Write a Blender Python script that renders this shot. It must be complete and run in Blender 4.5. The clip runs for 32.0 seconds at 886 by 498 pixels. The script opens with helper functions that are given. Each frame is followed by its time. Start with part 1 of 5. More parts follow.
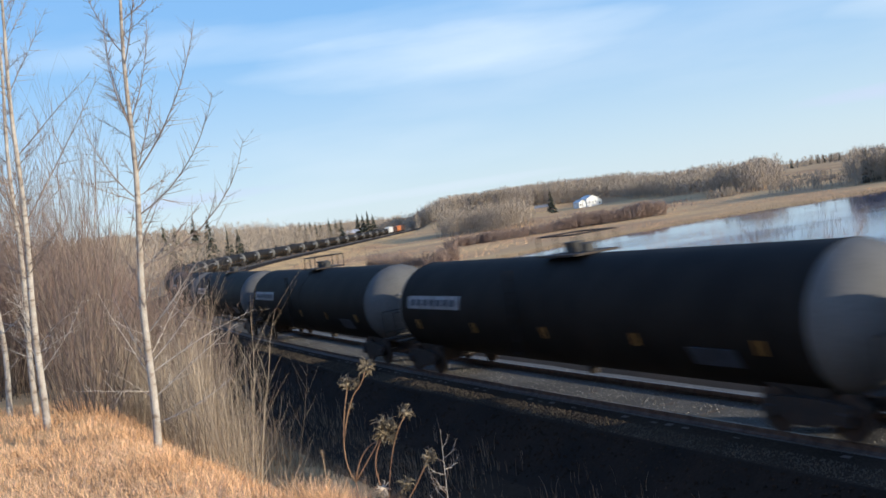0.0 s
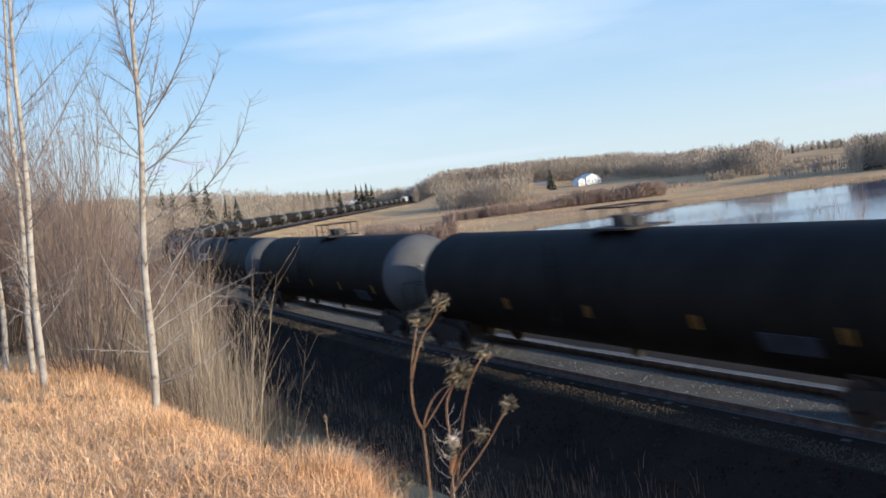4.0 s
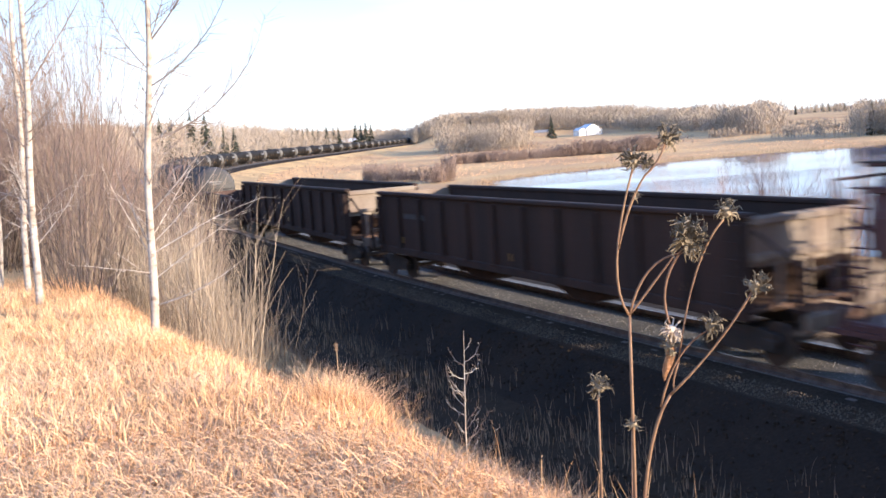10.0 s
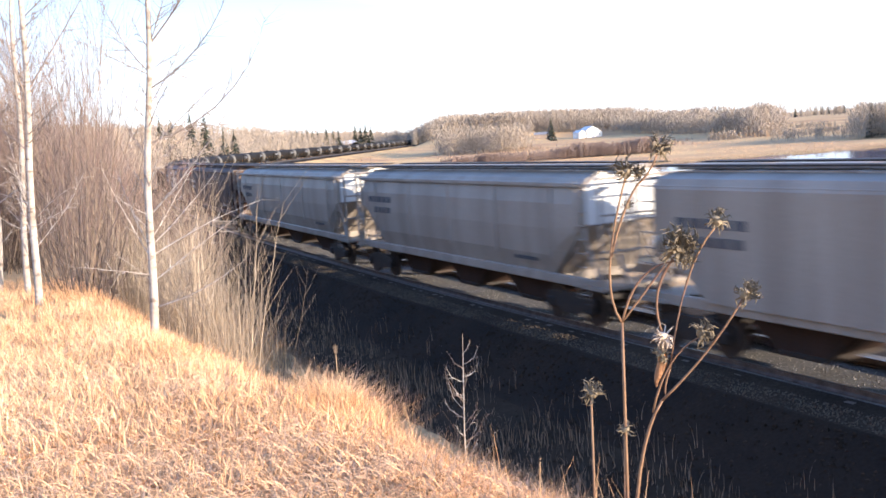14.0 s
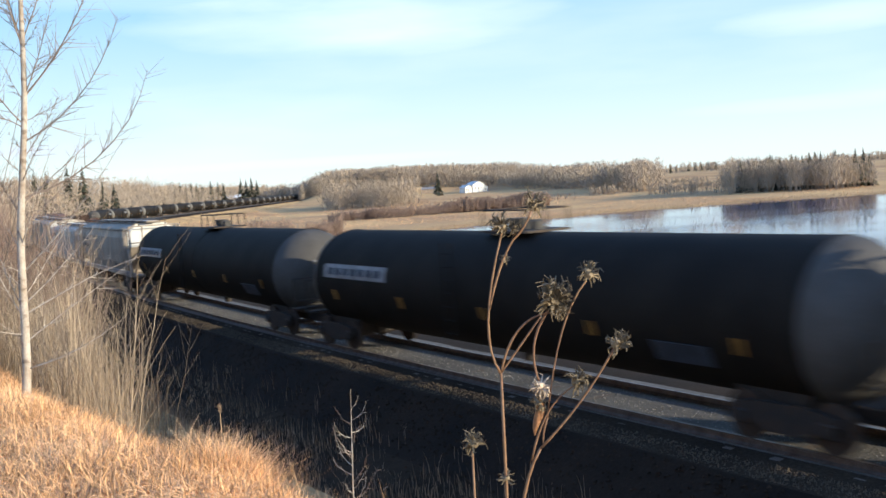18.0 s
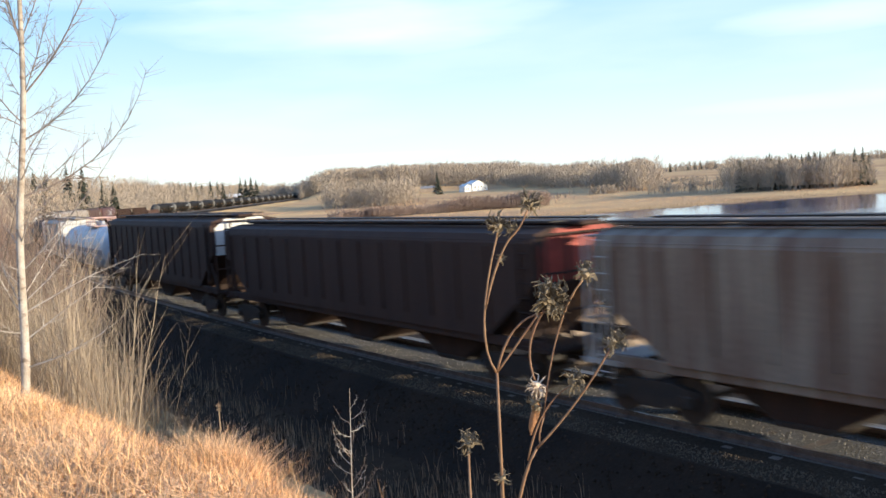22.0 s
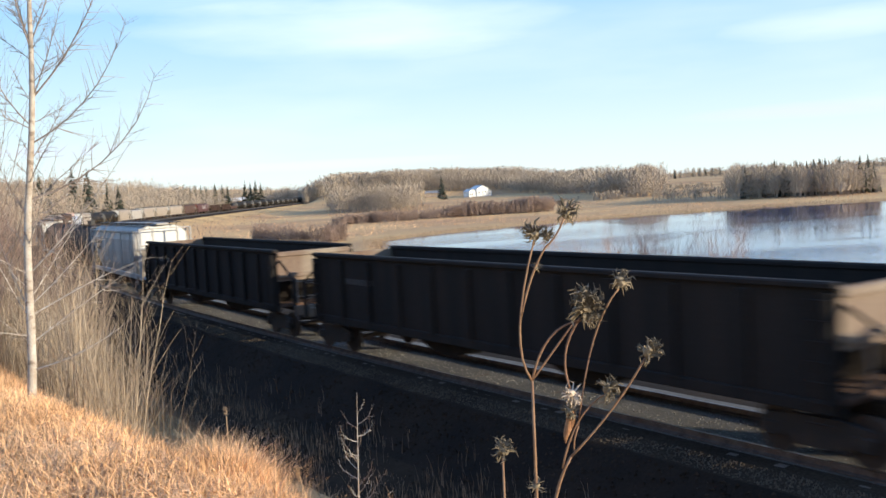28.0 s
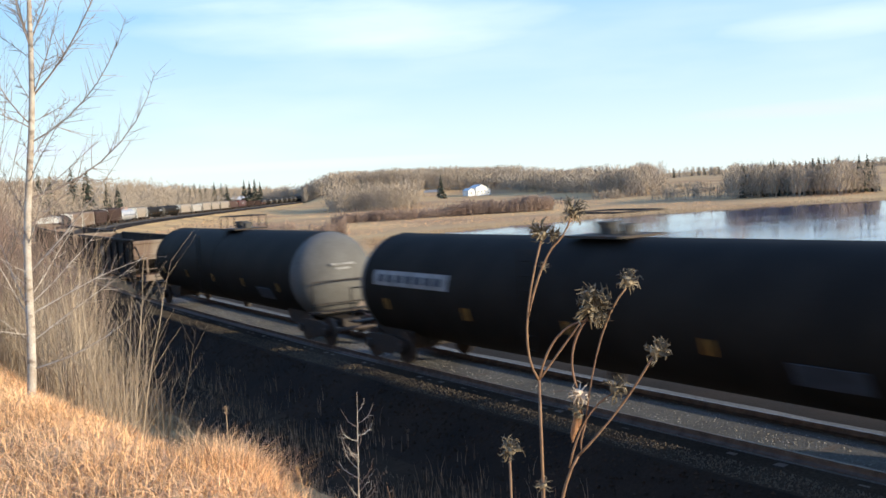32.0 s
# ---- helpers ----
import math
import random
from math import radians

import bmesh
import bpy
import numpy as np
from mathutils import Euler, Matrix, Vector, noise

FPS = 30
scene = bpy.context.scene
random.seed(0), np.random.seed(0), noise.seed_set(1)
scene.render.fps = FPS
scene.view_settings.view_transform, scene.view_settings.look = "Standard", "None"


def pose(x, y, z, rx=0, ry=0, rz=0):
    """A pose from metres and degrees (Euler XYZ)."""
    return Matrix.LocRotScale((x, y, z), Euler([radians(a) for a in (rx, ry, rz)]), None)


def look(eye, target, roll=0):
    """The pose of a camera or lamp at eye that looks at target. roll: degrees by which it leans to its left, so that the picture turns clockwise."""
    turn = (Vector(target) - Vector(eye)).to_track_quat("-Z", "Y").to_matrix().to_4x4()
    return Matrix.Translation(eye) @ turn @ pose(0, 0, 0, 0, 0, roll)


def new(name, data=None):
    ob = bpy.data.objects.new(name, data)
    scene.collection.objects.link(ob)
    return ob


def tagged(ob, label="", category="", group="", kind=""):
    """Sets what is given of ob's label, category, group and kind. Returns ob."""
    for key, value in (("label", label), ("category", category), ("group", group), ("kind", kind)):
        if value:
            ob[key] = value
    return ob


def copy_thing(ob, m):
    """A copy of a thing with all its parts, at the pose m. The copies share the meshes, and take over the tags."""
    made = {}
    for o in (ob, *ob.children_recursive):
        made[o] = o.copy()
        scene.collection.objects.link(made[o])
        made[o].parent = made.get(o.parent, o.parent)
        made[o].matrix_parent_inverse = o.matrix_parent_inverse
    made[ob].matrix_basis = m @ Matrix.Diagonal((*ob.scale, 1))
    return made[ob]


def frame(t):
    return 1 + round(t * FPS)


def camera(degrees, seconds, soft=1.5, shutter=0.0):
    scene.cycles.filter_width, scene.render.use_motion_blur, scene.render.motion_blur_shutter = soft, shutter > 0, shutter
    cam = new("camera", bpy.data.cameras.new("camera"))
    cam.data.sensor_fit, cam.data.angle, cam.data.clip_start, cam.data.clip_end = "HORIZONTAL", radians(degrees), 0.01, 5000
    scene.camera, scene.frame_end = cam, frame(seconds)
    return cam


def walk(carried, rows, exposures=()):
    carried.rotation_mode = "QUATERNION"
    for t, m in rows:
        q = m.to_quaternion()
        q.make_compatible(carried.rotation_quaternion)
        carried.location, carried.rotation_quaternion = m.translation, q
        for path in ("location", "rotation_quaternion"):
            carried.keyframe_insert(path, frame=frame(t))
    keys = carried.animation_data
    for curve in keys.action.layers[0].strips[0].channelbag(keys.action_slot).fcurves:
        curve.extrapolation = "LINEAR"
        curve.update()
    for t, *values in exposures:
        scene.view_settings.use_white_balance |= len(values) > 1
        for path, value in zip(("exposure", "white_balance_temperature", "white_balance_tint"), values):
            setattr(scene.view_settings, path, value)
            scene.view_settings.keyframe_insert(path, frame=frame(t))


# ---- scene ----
cam = camera(49.4, 32.0, 1.6, 0.5)
PATH = [
    (0, pose(0.435, -0.628, 5.380, 88.107, 8.639, -0.212)),
    (0.5, pose(0.469, -0.646, 5.375, 88.758, 8.879, -0.220)),
    (1, pose(0.476, -0.630, 5.371, 88.751, 8.968, -0.218)),
    (1.5, pose(0.489, -0.663, 5.376, 88.947, 8.968, 0.043)),
    (2, pose(0.524, -0.706, 5.372, 89.055, 9.290, -0.146)),
    (2.5, pose(0.534, -0.710, 5.363, 89.199, 9.440, -0.166)),
    (3, pose(0.516, -0.634, 5.358, 88.206, 9.092, -0.201)),
    (3.5, pose(0.420, -0.570, 5.342, 87.832, 8.112, -0.092)),
    (4, pose(0.279, -0.431, 5.308, 86.542, 6.777, -0.291)),
    (4.5, pose(0.152, -0.273, 5.280, 85.307, 5.616, -0.169)),
    (6.5, pose(0.007, 0.047, 5.151, 82.830, 3.818, 0.139)),
    (7, pose(0.036, 0.032, 5.157, 82.778, 4.146, -0.335)),
    (7.5, pose(0.024, 0.036, 5.154, 82.927, 3.993, -0.375)),
    (8, pose(0.099, 0.077, 5.163, 82.675, 4.566, -0.447)),
    (8.5, pose(-0.006, 0.014, 5.148, 83.198, 3.691, -0.255)),
    (9, pose(0.002, 0.025, 5.150, 83.181, 3.879, -0.234)),
    (9.5, pose(-0.004, 0.012, 5.149, 83.182, 3.715, -0.197)),
    (10, pose(-0.007, 0.013, 5.149, 83.181, 3.767, -0.337)),
    (10.5, pose(-0.004, 0.015, 5.146, 83.214, 3.729, -0.529)),
    (11, pose(-0.001, 0.013, 5.152, 83.255, 3.676, -0.374)),
    (11.5, pose(-0.008, 0.000, 5.156, 83.295, 3.656, -0.374)),
    (12, pose(-0.007, -0.000, 5.157, 83.305, 3.661, -0.349)),
    (12.5, pose(-0.008, -0.002, 5.156, 83.317, 3.590, -0.351)),
    (13, pose(0.000, 0.005, 5.156, 83.297, 3.650, -0.344)),
    (13.5, pose(0.000, 0.005, 5.156, 83.297, 3.650, -0.344)),
    (14, pose(-0.002, -0.006, 5.158, 83.296, 3.651, -0.347)),
    (14.5, pose(-0.000, 0.001, 5.158, 83.295, 3.657, -0.352)),
    (15, pose(-0.003, -0.011, 5.158, 83.427, 3.653, -0.664)),
    (15.2, pose(0.000, -0.016, 5.158, 84.141, 3.609, -2.470)),
    (15.3, pose(0.004, -0.022, 5.158, 85.045, 3.552, -4.759)),
    (15.5, pose(0.007, -0.026, 5.158, 85.806, 3.505, -6.686)),
    (17.5, pose(0.008, -0.031, 5.160, 86.102, 3.543, -7.017)),
    (18, pose(0.005, -0.030, 5.160, 86.102, 3.542, -7.021)),
    (18.5, pose(0.004, -0.028, 5.159, 86.096, 3.531, -7.037)),
    (19, pose(0.008, -0.037, 5.161, 86.096, 3.541, -7.035)),
    (19.5, pose(0.010, -0.023, 5.159, 86.026, 3.619, -7.032)),
    (20, pose(0.009, -0.030, 5.160, 85.994, 3.537, -7.035)),
    (20.5, pose(0.011, -0.024, 5.160, 86.040, 3.527, -7.046)),
    (21, pose(0.010, -0.027, 5.160, 86.040, 3.536, -7.047)),
    (21.5, pose(0.010, -0.027, 5.160, 86.040, 3.525, -7.047)),
    (22, pose(0.010, -0.027, 5.160, 86.040, 3.525, -7.047)),
    (22.5, pose(0.011, -0.030, 5.161, 86.039, 3.521, -7.047)),
    (23, pose(0.013, -0.033, 5.160, 86.040, 3.524, -7.047)),
    (23.5, pose(0.020, -0.032, 5.163, 86.004, 3.501, -6.977)),
    (24, pose(0.014, -0.046, 5.163, 86.246, 3.526, -6.999)),
    (24.5, pose(0.005, -0.026, 5.161, 86.044, 3.388, -7.016)),
    (25, pose(-0.007, -0.029, 5.160, 86.086, 3.334, -7.057)),
    (25.5, pose(-0.057, -0.004, 5.172, 85.926, 2.754, -7.034)),
    (26, pose(-0.048, 0.001, 5.172, 85.928, 2.829, -6.931)),
    (26.5, pose(-0.028, -0.021, 5.165, 86.129, 3.152, -6.848)),
    (28.5, pose(-0.033, -0.028, 5.167, 86.351, 3.173, -6.784)),
    (29, pose(-0.038, -0.031, 5.168, 86.285, 3.180, -6.806)),
    (29.5, pose(-0.039, -0.030, 5.168, 86.264, 3.114, -6.806)),
    (30, pose(-0.039, -0.037, 5.169, 86.257, 3.122, -6.819)),
    (30.5, pose(-0.040, -0.037, 5.169, 86.257, 3.122, -6.820)),
    (31, pose(-0.043, -0.036, 5.169, 86.256, 3.118, -6.827)),
    (31.5, pose(-0.044, -0.043, 5.170, 86.281, 3.171, -6.840)),
    (32, pose(-0.040, -0.025, 5.167, 86.290, 3.145, -6.836)),
]
EXPOSURES = [(0, 0.18, 6500, 5), (2.0, 0.16, 6450, 5), (3.0, 0.02, 6400, 5), (3.5, 0.1, 6500, 5), (4.0, 0.22, 6550, 5), (4.5, 0.5, 6550, 8), (6.5, 1.08, 6850, 14), (9.0, 1.17, 6900, 14), (15.0, 1.28, 6900, 14), (15.5, 0.8, 6900, 8), (17.5, 0.6, 7050, 4), (19.2, 0.58, 7050, 4), (20.0, 0.3, 7050, 4), (21.0, 0.58, 7150, 5), (22.0, 0.68, 7250, 5), (24.0, 0.66, 7250, 5), (26.0, 0.6, 7150, 5), (32.0, 0.55, 7100, 4)]
walk(cam, PATH, EXPOSURES)

# ---- sky and sun ----
SUN_EL, SUN_AZ = 12.0, 119.0
world = bpy.data.worlds.new("world")
scene.world = world
world.use_nodes = True
wn, wl = world.node_tree.nodes, world.node_tree.links
sky = wn.new("ShaderNodeTexSky")
sky.sky_type = "NISHITA"
sky.sun_disc = False
sky.sun_elevation, sky.sun_rotation = radians(SUN_EL), radians(SUN_AZ)
sky.air_density, sky.dust_density, sky.ozone_density = 1.0, 0.4, 1.6
wn["Background"].inputs["Strength"].default_value = 0.12
coord = wn.new("ShaderNodeTexCoord")
wmap = wn.new("ShaderNodeMapping")
wmap.inputs["Scale"].default_value = (1.3, 1.3, 7.0)
wmap.inputs["Rotation"].default_value = (0.0, 0.12, 0.3)
cloud = wn.new("ShaderNodeTexNoise")
cloud.inputs["Scale"].default_value, cloud.inputs["Detail"].default_value = 1.7, 5.0
ramp = wn.new("ShaderNodeValToRGB")
ramp.color_ramp.elements[0].position, ramp.color_ramp.elements[1].position = 0.5, 0.85
ramp.color_ramp.elements[1].color = (0.4, 0.4, 0.4, 1)
wl.new(coord.outputs["Generated"], wmap.inputs["Vector"])
wl.new(wmap.outputs["Vector"], cloud.inputs["Vector"])
wl.new(cloud.outputs["Fac"], ramp.inputs["Fac"])
split = wn.new("ShaderNodeSeparateXYZ")
wl.new(coord.outputs["Generated"], split.inputs["Vector"])
haze = wn.new("ShaderNodeValToRGB")
haze.color_ramp.elements[0].position, haze.color_ramp.elements[1].position = 0.0, 0.6
haze.color_ramp.elements[0].color, haze.color_ramp.elements[1].color = (0.72, 0.86, 1.0, 1), (0.18, 0.4, 1.0, 1)
mid = haze.color_ramp.elements.new(0.2)
mid.color = (0.27, 0.55, 1.0, 1)
gain = wn.new("ShaderNodeVectorMath")
gain.operation = "SCALE"
gain.inputs["Scale"].default_value = 7.7
veil = wn.new("ShaderNodeMix")
veil.data_type = "RGBA"
veil.inputs["Factor"].default_value = 0.8
wl.new(split.outputs["Z"], haze.inputs["Fac"])
wl.new(haze.outputs["Color"], gain.inputs[0])
wl.new(sky.outputs["Color"], veil.inputs["A"])
wl.new(gain.outputs["Vector"], veil.inputs["B"])


def wmath(op, a, b=None):
    """A world math node; a and b are sockets or numbers."""
    n = wn.new("ShaderNodeMath")
    n.operation = op
    for k, v in enumerate((a, b)):
        if v is None:
            continue
        if hasattr(v, "is_linked"):
            wl.new(v, n.inputs[k])
        else:
            n.inputs[k].default_value = v
    return n.outputs[0]


def over(below, factor, color):
    """One layer of cloud over the sky below it."""
    n = wn.new("ShaderNodeMix")
    n.data_type = "RGBA"
    n.inputs["B"].default_value = (*color, 1)
    wl.new(below, n.inputs["A"])
    wl.new(factor, n.inputs["Factor"])
    return n.outputs["Result"]


air = over(veil.outputs["Result"], ramp.outputs["Color"], (6.6, 7.1, 8.0))
azimuth = wmath("ARCTAN2", split.outputs["X"], split.outputs["Y"])
ragged = wn.new("ShaderNodeTexNoise")
ragged.inputs["Scale"].default_value, ragged.inputs["Detail"].default_value = 5.0, 5.0
wl.new(wmap.outputs["Vector"], ragged.inputs["Vector"])
# long thin clouds: azimuth, height, half length, half thickness, cover, colour
for a0, z0, al, zl, cover, tint_ in ((0.03, 0.165, 0.22, 0.032, 0.34, (8.2, 8.6, 9.2)), (-0.1, 0.2, 0.4, 0.02, 0.2, (8.0, 8.5, 9.2)), (0.52, 0.135, 0.11, 0.018, 0.25, (8.4, 8.6, 9.0)),
                                     (0.5, 0.055, 0.16, 0.009, 0.45, (5.2, 5.4, 7.6)), (-0.25, 0.055, 0.12, 0.007, 0.4, (4.8, 5.2, 7.6)), (-0.05, 0.03, 0.2, 0.006, 0.3, (6.2, 6.6, 8.0))):
    u = wmath("DIVIDE", wmath("SUBTRACT", azimuth, a0), al)
    v = wmath("DIVIDE", wmath("SUBTRACT", split.outputs["Z"], z0), zl)
    fall = wmath("SUBTRACT", 1.0, wmath("ADD", wmath("MULTIPLY", u, u), wmath("MULTIPLY", v, v)))
    torn = wmath("ADD", fall, wmath("MULTIPLY", wmath("SUBTRACT", ragged.outputs["Fac"], 0.5), 1.6))
    soft_edge = wmath("MINIMUM", wmath("MAXIMUM", wmath("MULTIPLY", torn, 0.9), 0.0), 1.0)
    air = over(air, wmath("MULTIPLY", soft_edge, cover), tint_)
wl.new(air, wn["Background"].inputs["Color"])

sun = new("sun", bpy.data.lights.new("sun", "SUN"))
sun.data.energy, sun.data.angle, sun.data.color = 5.0, radians(0.53), (1.0, 0.9, 0.76)
az, el = radians(SUN_AZ), radians(SUN_EL)
sun.matrix_world = look((0, 0, 60), (-math.sin(az) * math.cos(el), -math.cos(az) * math.cos(el), 60 - math.sin(el)))


# ---- materials ----
def material(name, color, rough=0.8, metal=0.0, vary=0.25, scale=3.0, fine=40.0, bump=0.3, tint=None, island=0.0, spec=0.4, per_object=0.0, streak=False):
    """A surface with broad stains, fine grain and relief; tint is the colour of its stains."""
    m = bpy.data.materials.new(name)
    m.use_nodes = True
    n, l = m.node_tree.nodes, m.node_tree.links
    b = n["Principled BSDF"]
    b.inputs["Roughness"].default_value, b.inputs["Metallic"].default_value = rough, metal
    b.inputs["Specular IOR Level"].default_value = spec
    tc = n.new("ShaderNodeTexCoord")
    big, small = n.new("ShaderNodeTexNoise"), n.new("ShaderNodeTexNoise")
    big.inputs["Scale"].default_value, big.inputs["Detail"].default_value = scale, 4.0
    small.inputs["Scale"].default_value, small.inputs["Detail"].default_value = fine, 3.0
    if streak:  # rain and rust run down the sides
        mp = n.new("ShaderNodeMapping")
        mp.inputs["Scale"].default_value = (1.0, 3.5, 0.28)
        l.new(tc.outputs["Object"], mp.inputs["Vector"])
        l.new(mp.outputs["Vector"], big.inputs["Vector"])
    else:
        l.new(tc.outputs["Object"], big.inputs["Vector"])
    l.new(tc.outputs["Object"], small.inputs["Vector"])
    t = tint or tuple(c * 0.55 for c in color)
    r = n.new("ShaderNodeValToRGB")
    r.color_ramp.elements[0].position, r.color_ramp.elements[1].position = 0.35, 0.7
    r.color_ramp.elements[0].color, r.color_ramp.elements[1].color = (*color, 1), (*t, 1)
    l.new(big.outputs["Fac"], r.inputs["Fac"])
    mx = n.new("ShaderNodeMix")
    mx.data_type, mx.blend_type = "RGBA", "MULTIPLY"
    mx.inputs["Factor"].default_value = vary * 2
    l.new(r.outputs["Color"], mx.inputs["A"])
    l.new(small.outputs["Color"], mx.inputs["B"])
    hsv = n.new("ShaderNodeHueSaturation")
    hsv.inputs["Value"].default_value = 1 + vary
    g = n.new("ShaderNodeRGBToBW")
    l.new(small.outputs["Color"], g.inputs["Color"])
    l.new(g.outputs["Val"], mx.inputs["B"])
    out = mx.outputs["Result"]
    l.new(out, hsv.inputs["Color"])
    if island or per_object:
        src = n.new("ShaderNodeNewGeometry").outputs["Random Per Island"] if island else n.new("ShaderNodeObjectInfo").outputs["Random"]
        mr = n.new("ShaderNodeMapRange")
        a = island or per_object
        mr.inputs["To Min"].default_value, mr.inputs["To Max"].default_value = 1 + vary - a, 1 + vary + a
        l.new(src, mr.inputs["Value"])
        l.new(mr.outputs["Result"], hsv.inputs["Value"])
    l.new(hsv.outputs["Color"], b.inputs["Base Color"])
    if bump:
        bp = n.new("ShaderNodeBump")
        bp.inputs["Strength"].default_value, bp.inputs["Distance"].default_value = bump, 0.02
        l.new(small.outputs["Fac"], bp.inputs["Height"])
        l.new(bp.outputs["Normal"], b.inputs["Normal"])
    return m


M_BLACK = material("tank_black_paint", (0.0135, 0.0112, 0.0094), 0.7, 0, 0.25, 0.8, 14, 0.05, (0.022, 0.018, 0.0145), spec=0.08)
# tank ends lighter than the black shell: the sun on them is in this colour
M_SUNNED_END = material("dusty_grey_paint", (0.14, 0.133, 0.125), 0.7, 0, 0.25, 1.2, 14, 0.05, (0.11, 0.103, 0.095), spec=0.2)
# darker grey puts the next car's shadow into some tank ends; manways use it
M_DULL = material("dull_black_paint", (0.085, 0.08, 0.075), 0.7, 0, 0.2, 1.2, 14, 0.05, (0.06, 0.055, 0.05), spec=0.2)
# stained white, greyed further because the tank's near side stands in shade
M_LILAC = material("worn_white_paint", (0.44, 0.44, 0.46), 0.45, 0, 0.12, 0.7, 14, 0.05, (0.29, 0.28, 0.285))
# white of the far box car; on hopper ends it stands for sunlight
M_TANKWHITE = material("tank_white_paint", (0.62, 0.61, 0.58), 0.4, 0, 0.12, 0.7, 14, 0.05, (0.6, 0.58, 0.54))
M_STRIPE = material("blue_grey_stripe", (0.2, 0.21, 0.25), 0.6)
M_PINKRAIL = material("pink_primer_rail", (0.7, 0.45, 0.38), 0.7)
M_BAND = material("dark_band", (0.05, 0.06, 0.08), 0.6)
M_DARKSTEEL = material("dark_steel", (0.03, 0.027, 0.025), 0.7, 0.3, 0.3, 3, 30, 0.3, (0.06, 0.04, 0.03))
M_RUSTSTEEL = material("rusted_steel", (0.13, 0.07, 0.045), 0.85, 0.1, 0.3, 3, 30, 0.4, (0.07, 0.04, 0.03))
M_WHEEL = material("wheel_steel", (0.08, 0.06, 0.05), 0.6, 0.6, 0.3, 5, 30, 0.2)
M_BROWN = material("oxide_brown_paint", (0.1, 0.058, 0.046), 0.7, 0, 0.3, 0.7, 18, 0.15, (0.065, 0.035, 0.028), spec=0.25, streak=True)
M_OXIDE = material("sooty_brown_paint", (0.045, 0.025, 0.02), 0.75, 0, 0.3, 0.7, 18, 0.15, (0.06, 0.034, 0.026), spec=0.2, streak=True)
M_CANADA = material("maroon_paint", (0.095, 0.046, 0.044), 0.6, 0, 0.25, 0.6, 18, 0.12, (0.08, 0.034, 0.032), spec=0.25, streak=True)
M_COAL = material("dark_brown_paint", (0.04, 0.026, 0.021), 0.8, 0, 0.35, 0.8, 18, 0.2, (0.065, 0.035, 0.026), spec=0.15, streak=True)
M_CHAR = material("charcoal_paint", (0.02, 0.018, 0.017), 0.8, 0, 0.35, 0.8, 18, 0.2, (0.034, 0.026, 0.022), spec=0.12, streak=True)
M_GREY = material("light_grey_paint", (0.34, 0.285, 0.235), 0.55, 0, 0.2, 0.5, 16, 0.06, (0.25, 0.205, 0.168), spec=0.25, streak=True)
M_PALE = material("pale_grey_paint", (0.42, 0.385, 0.35), 0.55, 0, 0.2, 0.5, 16, 0.06, (0.28, 0.25, 0.22), spec=0.3, streak=True)
M_RUSTGREY = material("rust_streaked_grey_paint", (0.26, 0.205, 0.155), 0.75, 0, 0.3, 0.9, 12, 0.15, (0.11, 0.05, 0.03), streak=True)
M_ORANGE = material("orange_paint", (0.6, 0.2, 0.07), 0.6, 0, 0.2, 0.6, 16, 0.1)
M_STENCIL = material("white_stencil", (0.5, 0.49, 0.49), 0.6, 0, 0.15, 3, 30, 0.0)
M_DIM = material("grimy_lettering", (0.085, 0.08, 0.078), 0.8, 0, 0.3, 3, 30, 0.0)
M_FADED = material("faded_lettering", (0.3, 0.29, 0.285), 0.7, 0, 0.3, 3, 30, 0.0)
M_REFLECT = material("amber_reflector", (0.3, 0.15, 0.04), 0.4, 0, 0.1, 3, 30, 0.0)
M_RED = material("red_paint", (0.34, 0.045, 0.03), 0.6, 0, 0.2, 2, 20, 0.1)
M_BALLAST = material("ballast_gravel", (0.17, 0.155, 0.14), 0.9, 0, 0.5, 0.4, 16, 1.0, (0.1, 0.088, 0.08))
# dark cinder, its colour lowered further to deepen the train's shadow on the slope
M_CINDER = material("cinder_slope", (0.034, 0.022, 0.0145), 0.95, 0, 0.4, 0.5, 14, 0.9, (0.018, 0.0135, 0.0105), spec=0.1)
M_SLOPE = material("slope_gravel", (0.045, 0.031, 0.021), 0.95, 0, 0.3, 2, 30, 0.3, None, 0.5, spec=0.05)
# shoulder grit lighter than the cinder, for the strip of sun under the cars
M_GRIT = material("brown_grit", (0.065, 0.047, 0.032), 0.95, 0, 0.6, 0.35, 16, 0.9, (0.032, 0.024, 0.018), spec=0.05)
# stones along that strip, lightened for the same sun
M_SHOULDER = material("shoulder_stone", (0.12, 0.094, 0.068), 0.95, 0, 0.3, 2, 30, 0.3, None, 0.3, spec=0.1)
M_STONE = material("ballast_stone", (0.34, 0.31, 0.275), 0.9, 0, 0.3, 2, 30, 0.4, None, 0.5)
M_RAIL = material("rail_steel", (0.2, 0.16, 0.14), 0.45, 0.7, 0.2, 4, 30, 0.1)
M_TIE = material("creosoted_timber", (0.09, 0.065, 0.05), 0.9, 0, 0.35, 2, 25, 0.5, (0.16, 0.13, 0.11), per_object=0.3)
M_GROUND = material("dry_grass_ground", (0.66, 0.4, 0.165), 0.95, 0, 0.35, 0.022, 1.2, 0.6, (0.42, 0.22, 0.1))
M_BANK = material("embankment_grass", (0.68, 0.42, 0.17), 0.95, 0, 0.4, 0.12, 1.8, 0.6, (0.38, 0.24, 0.11))
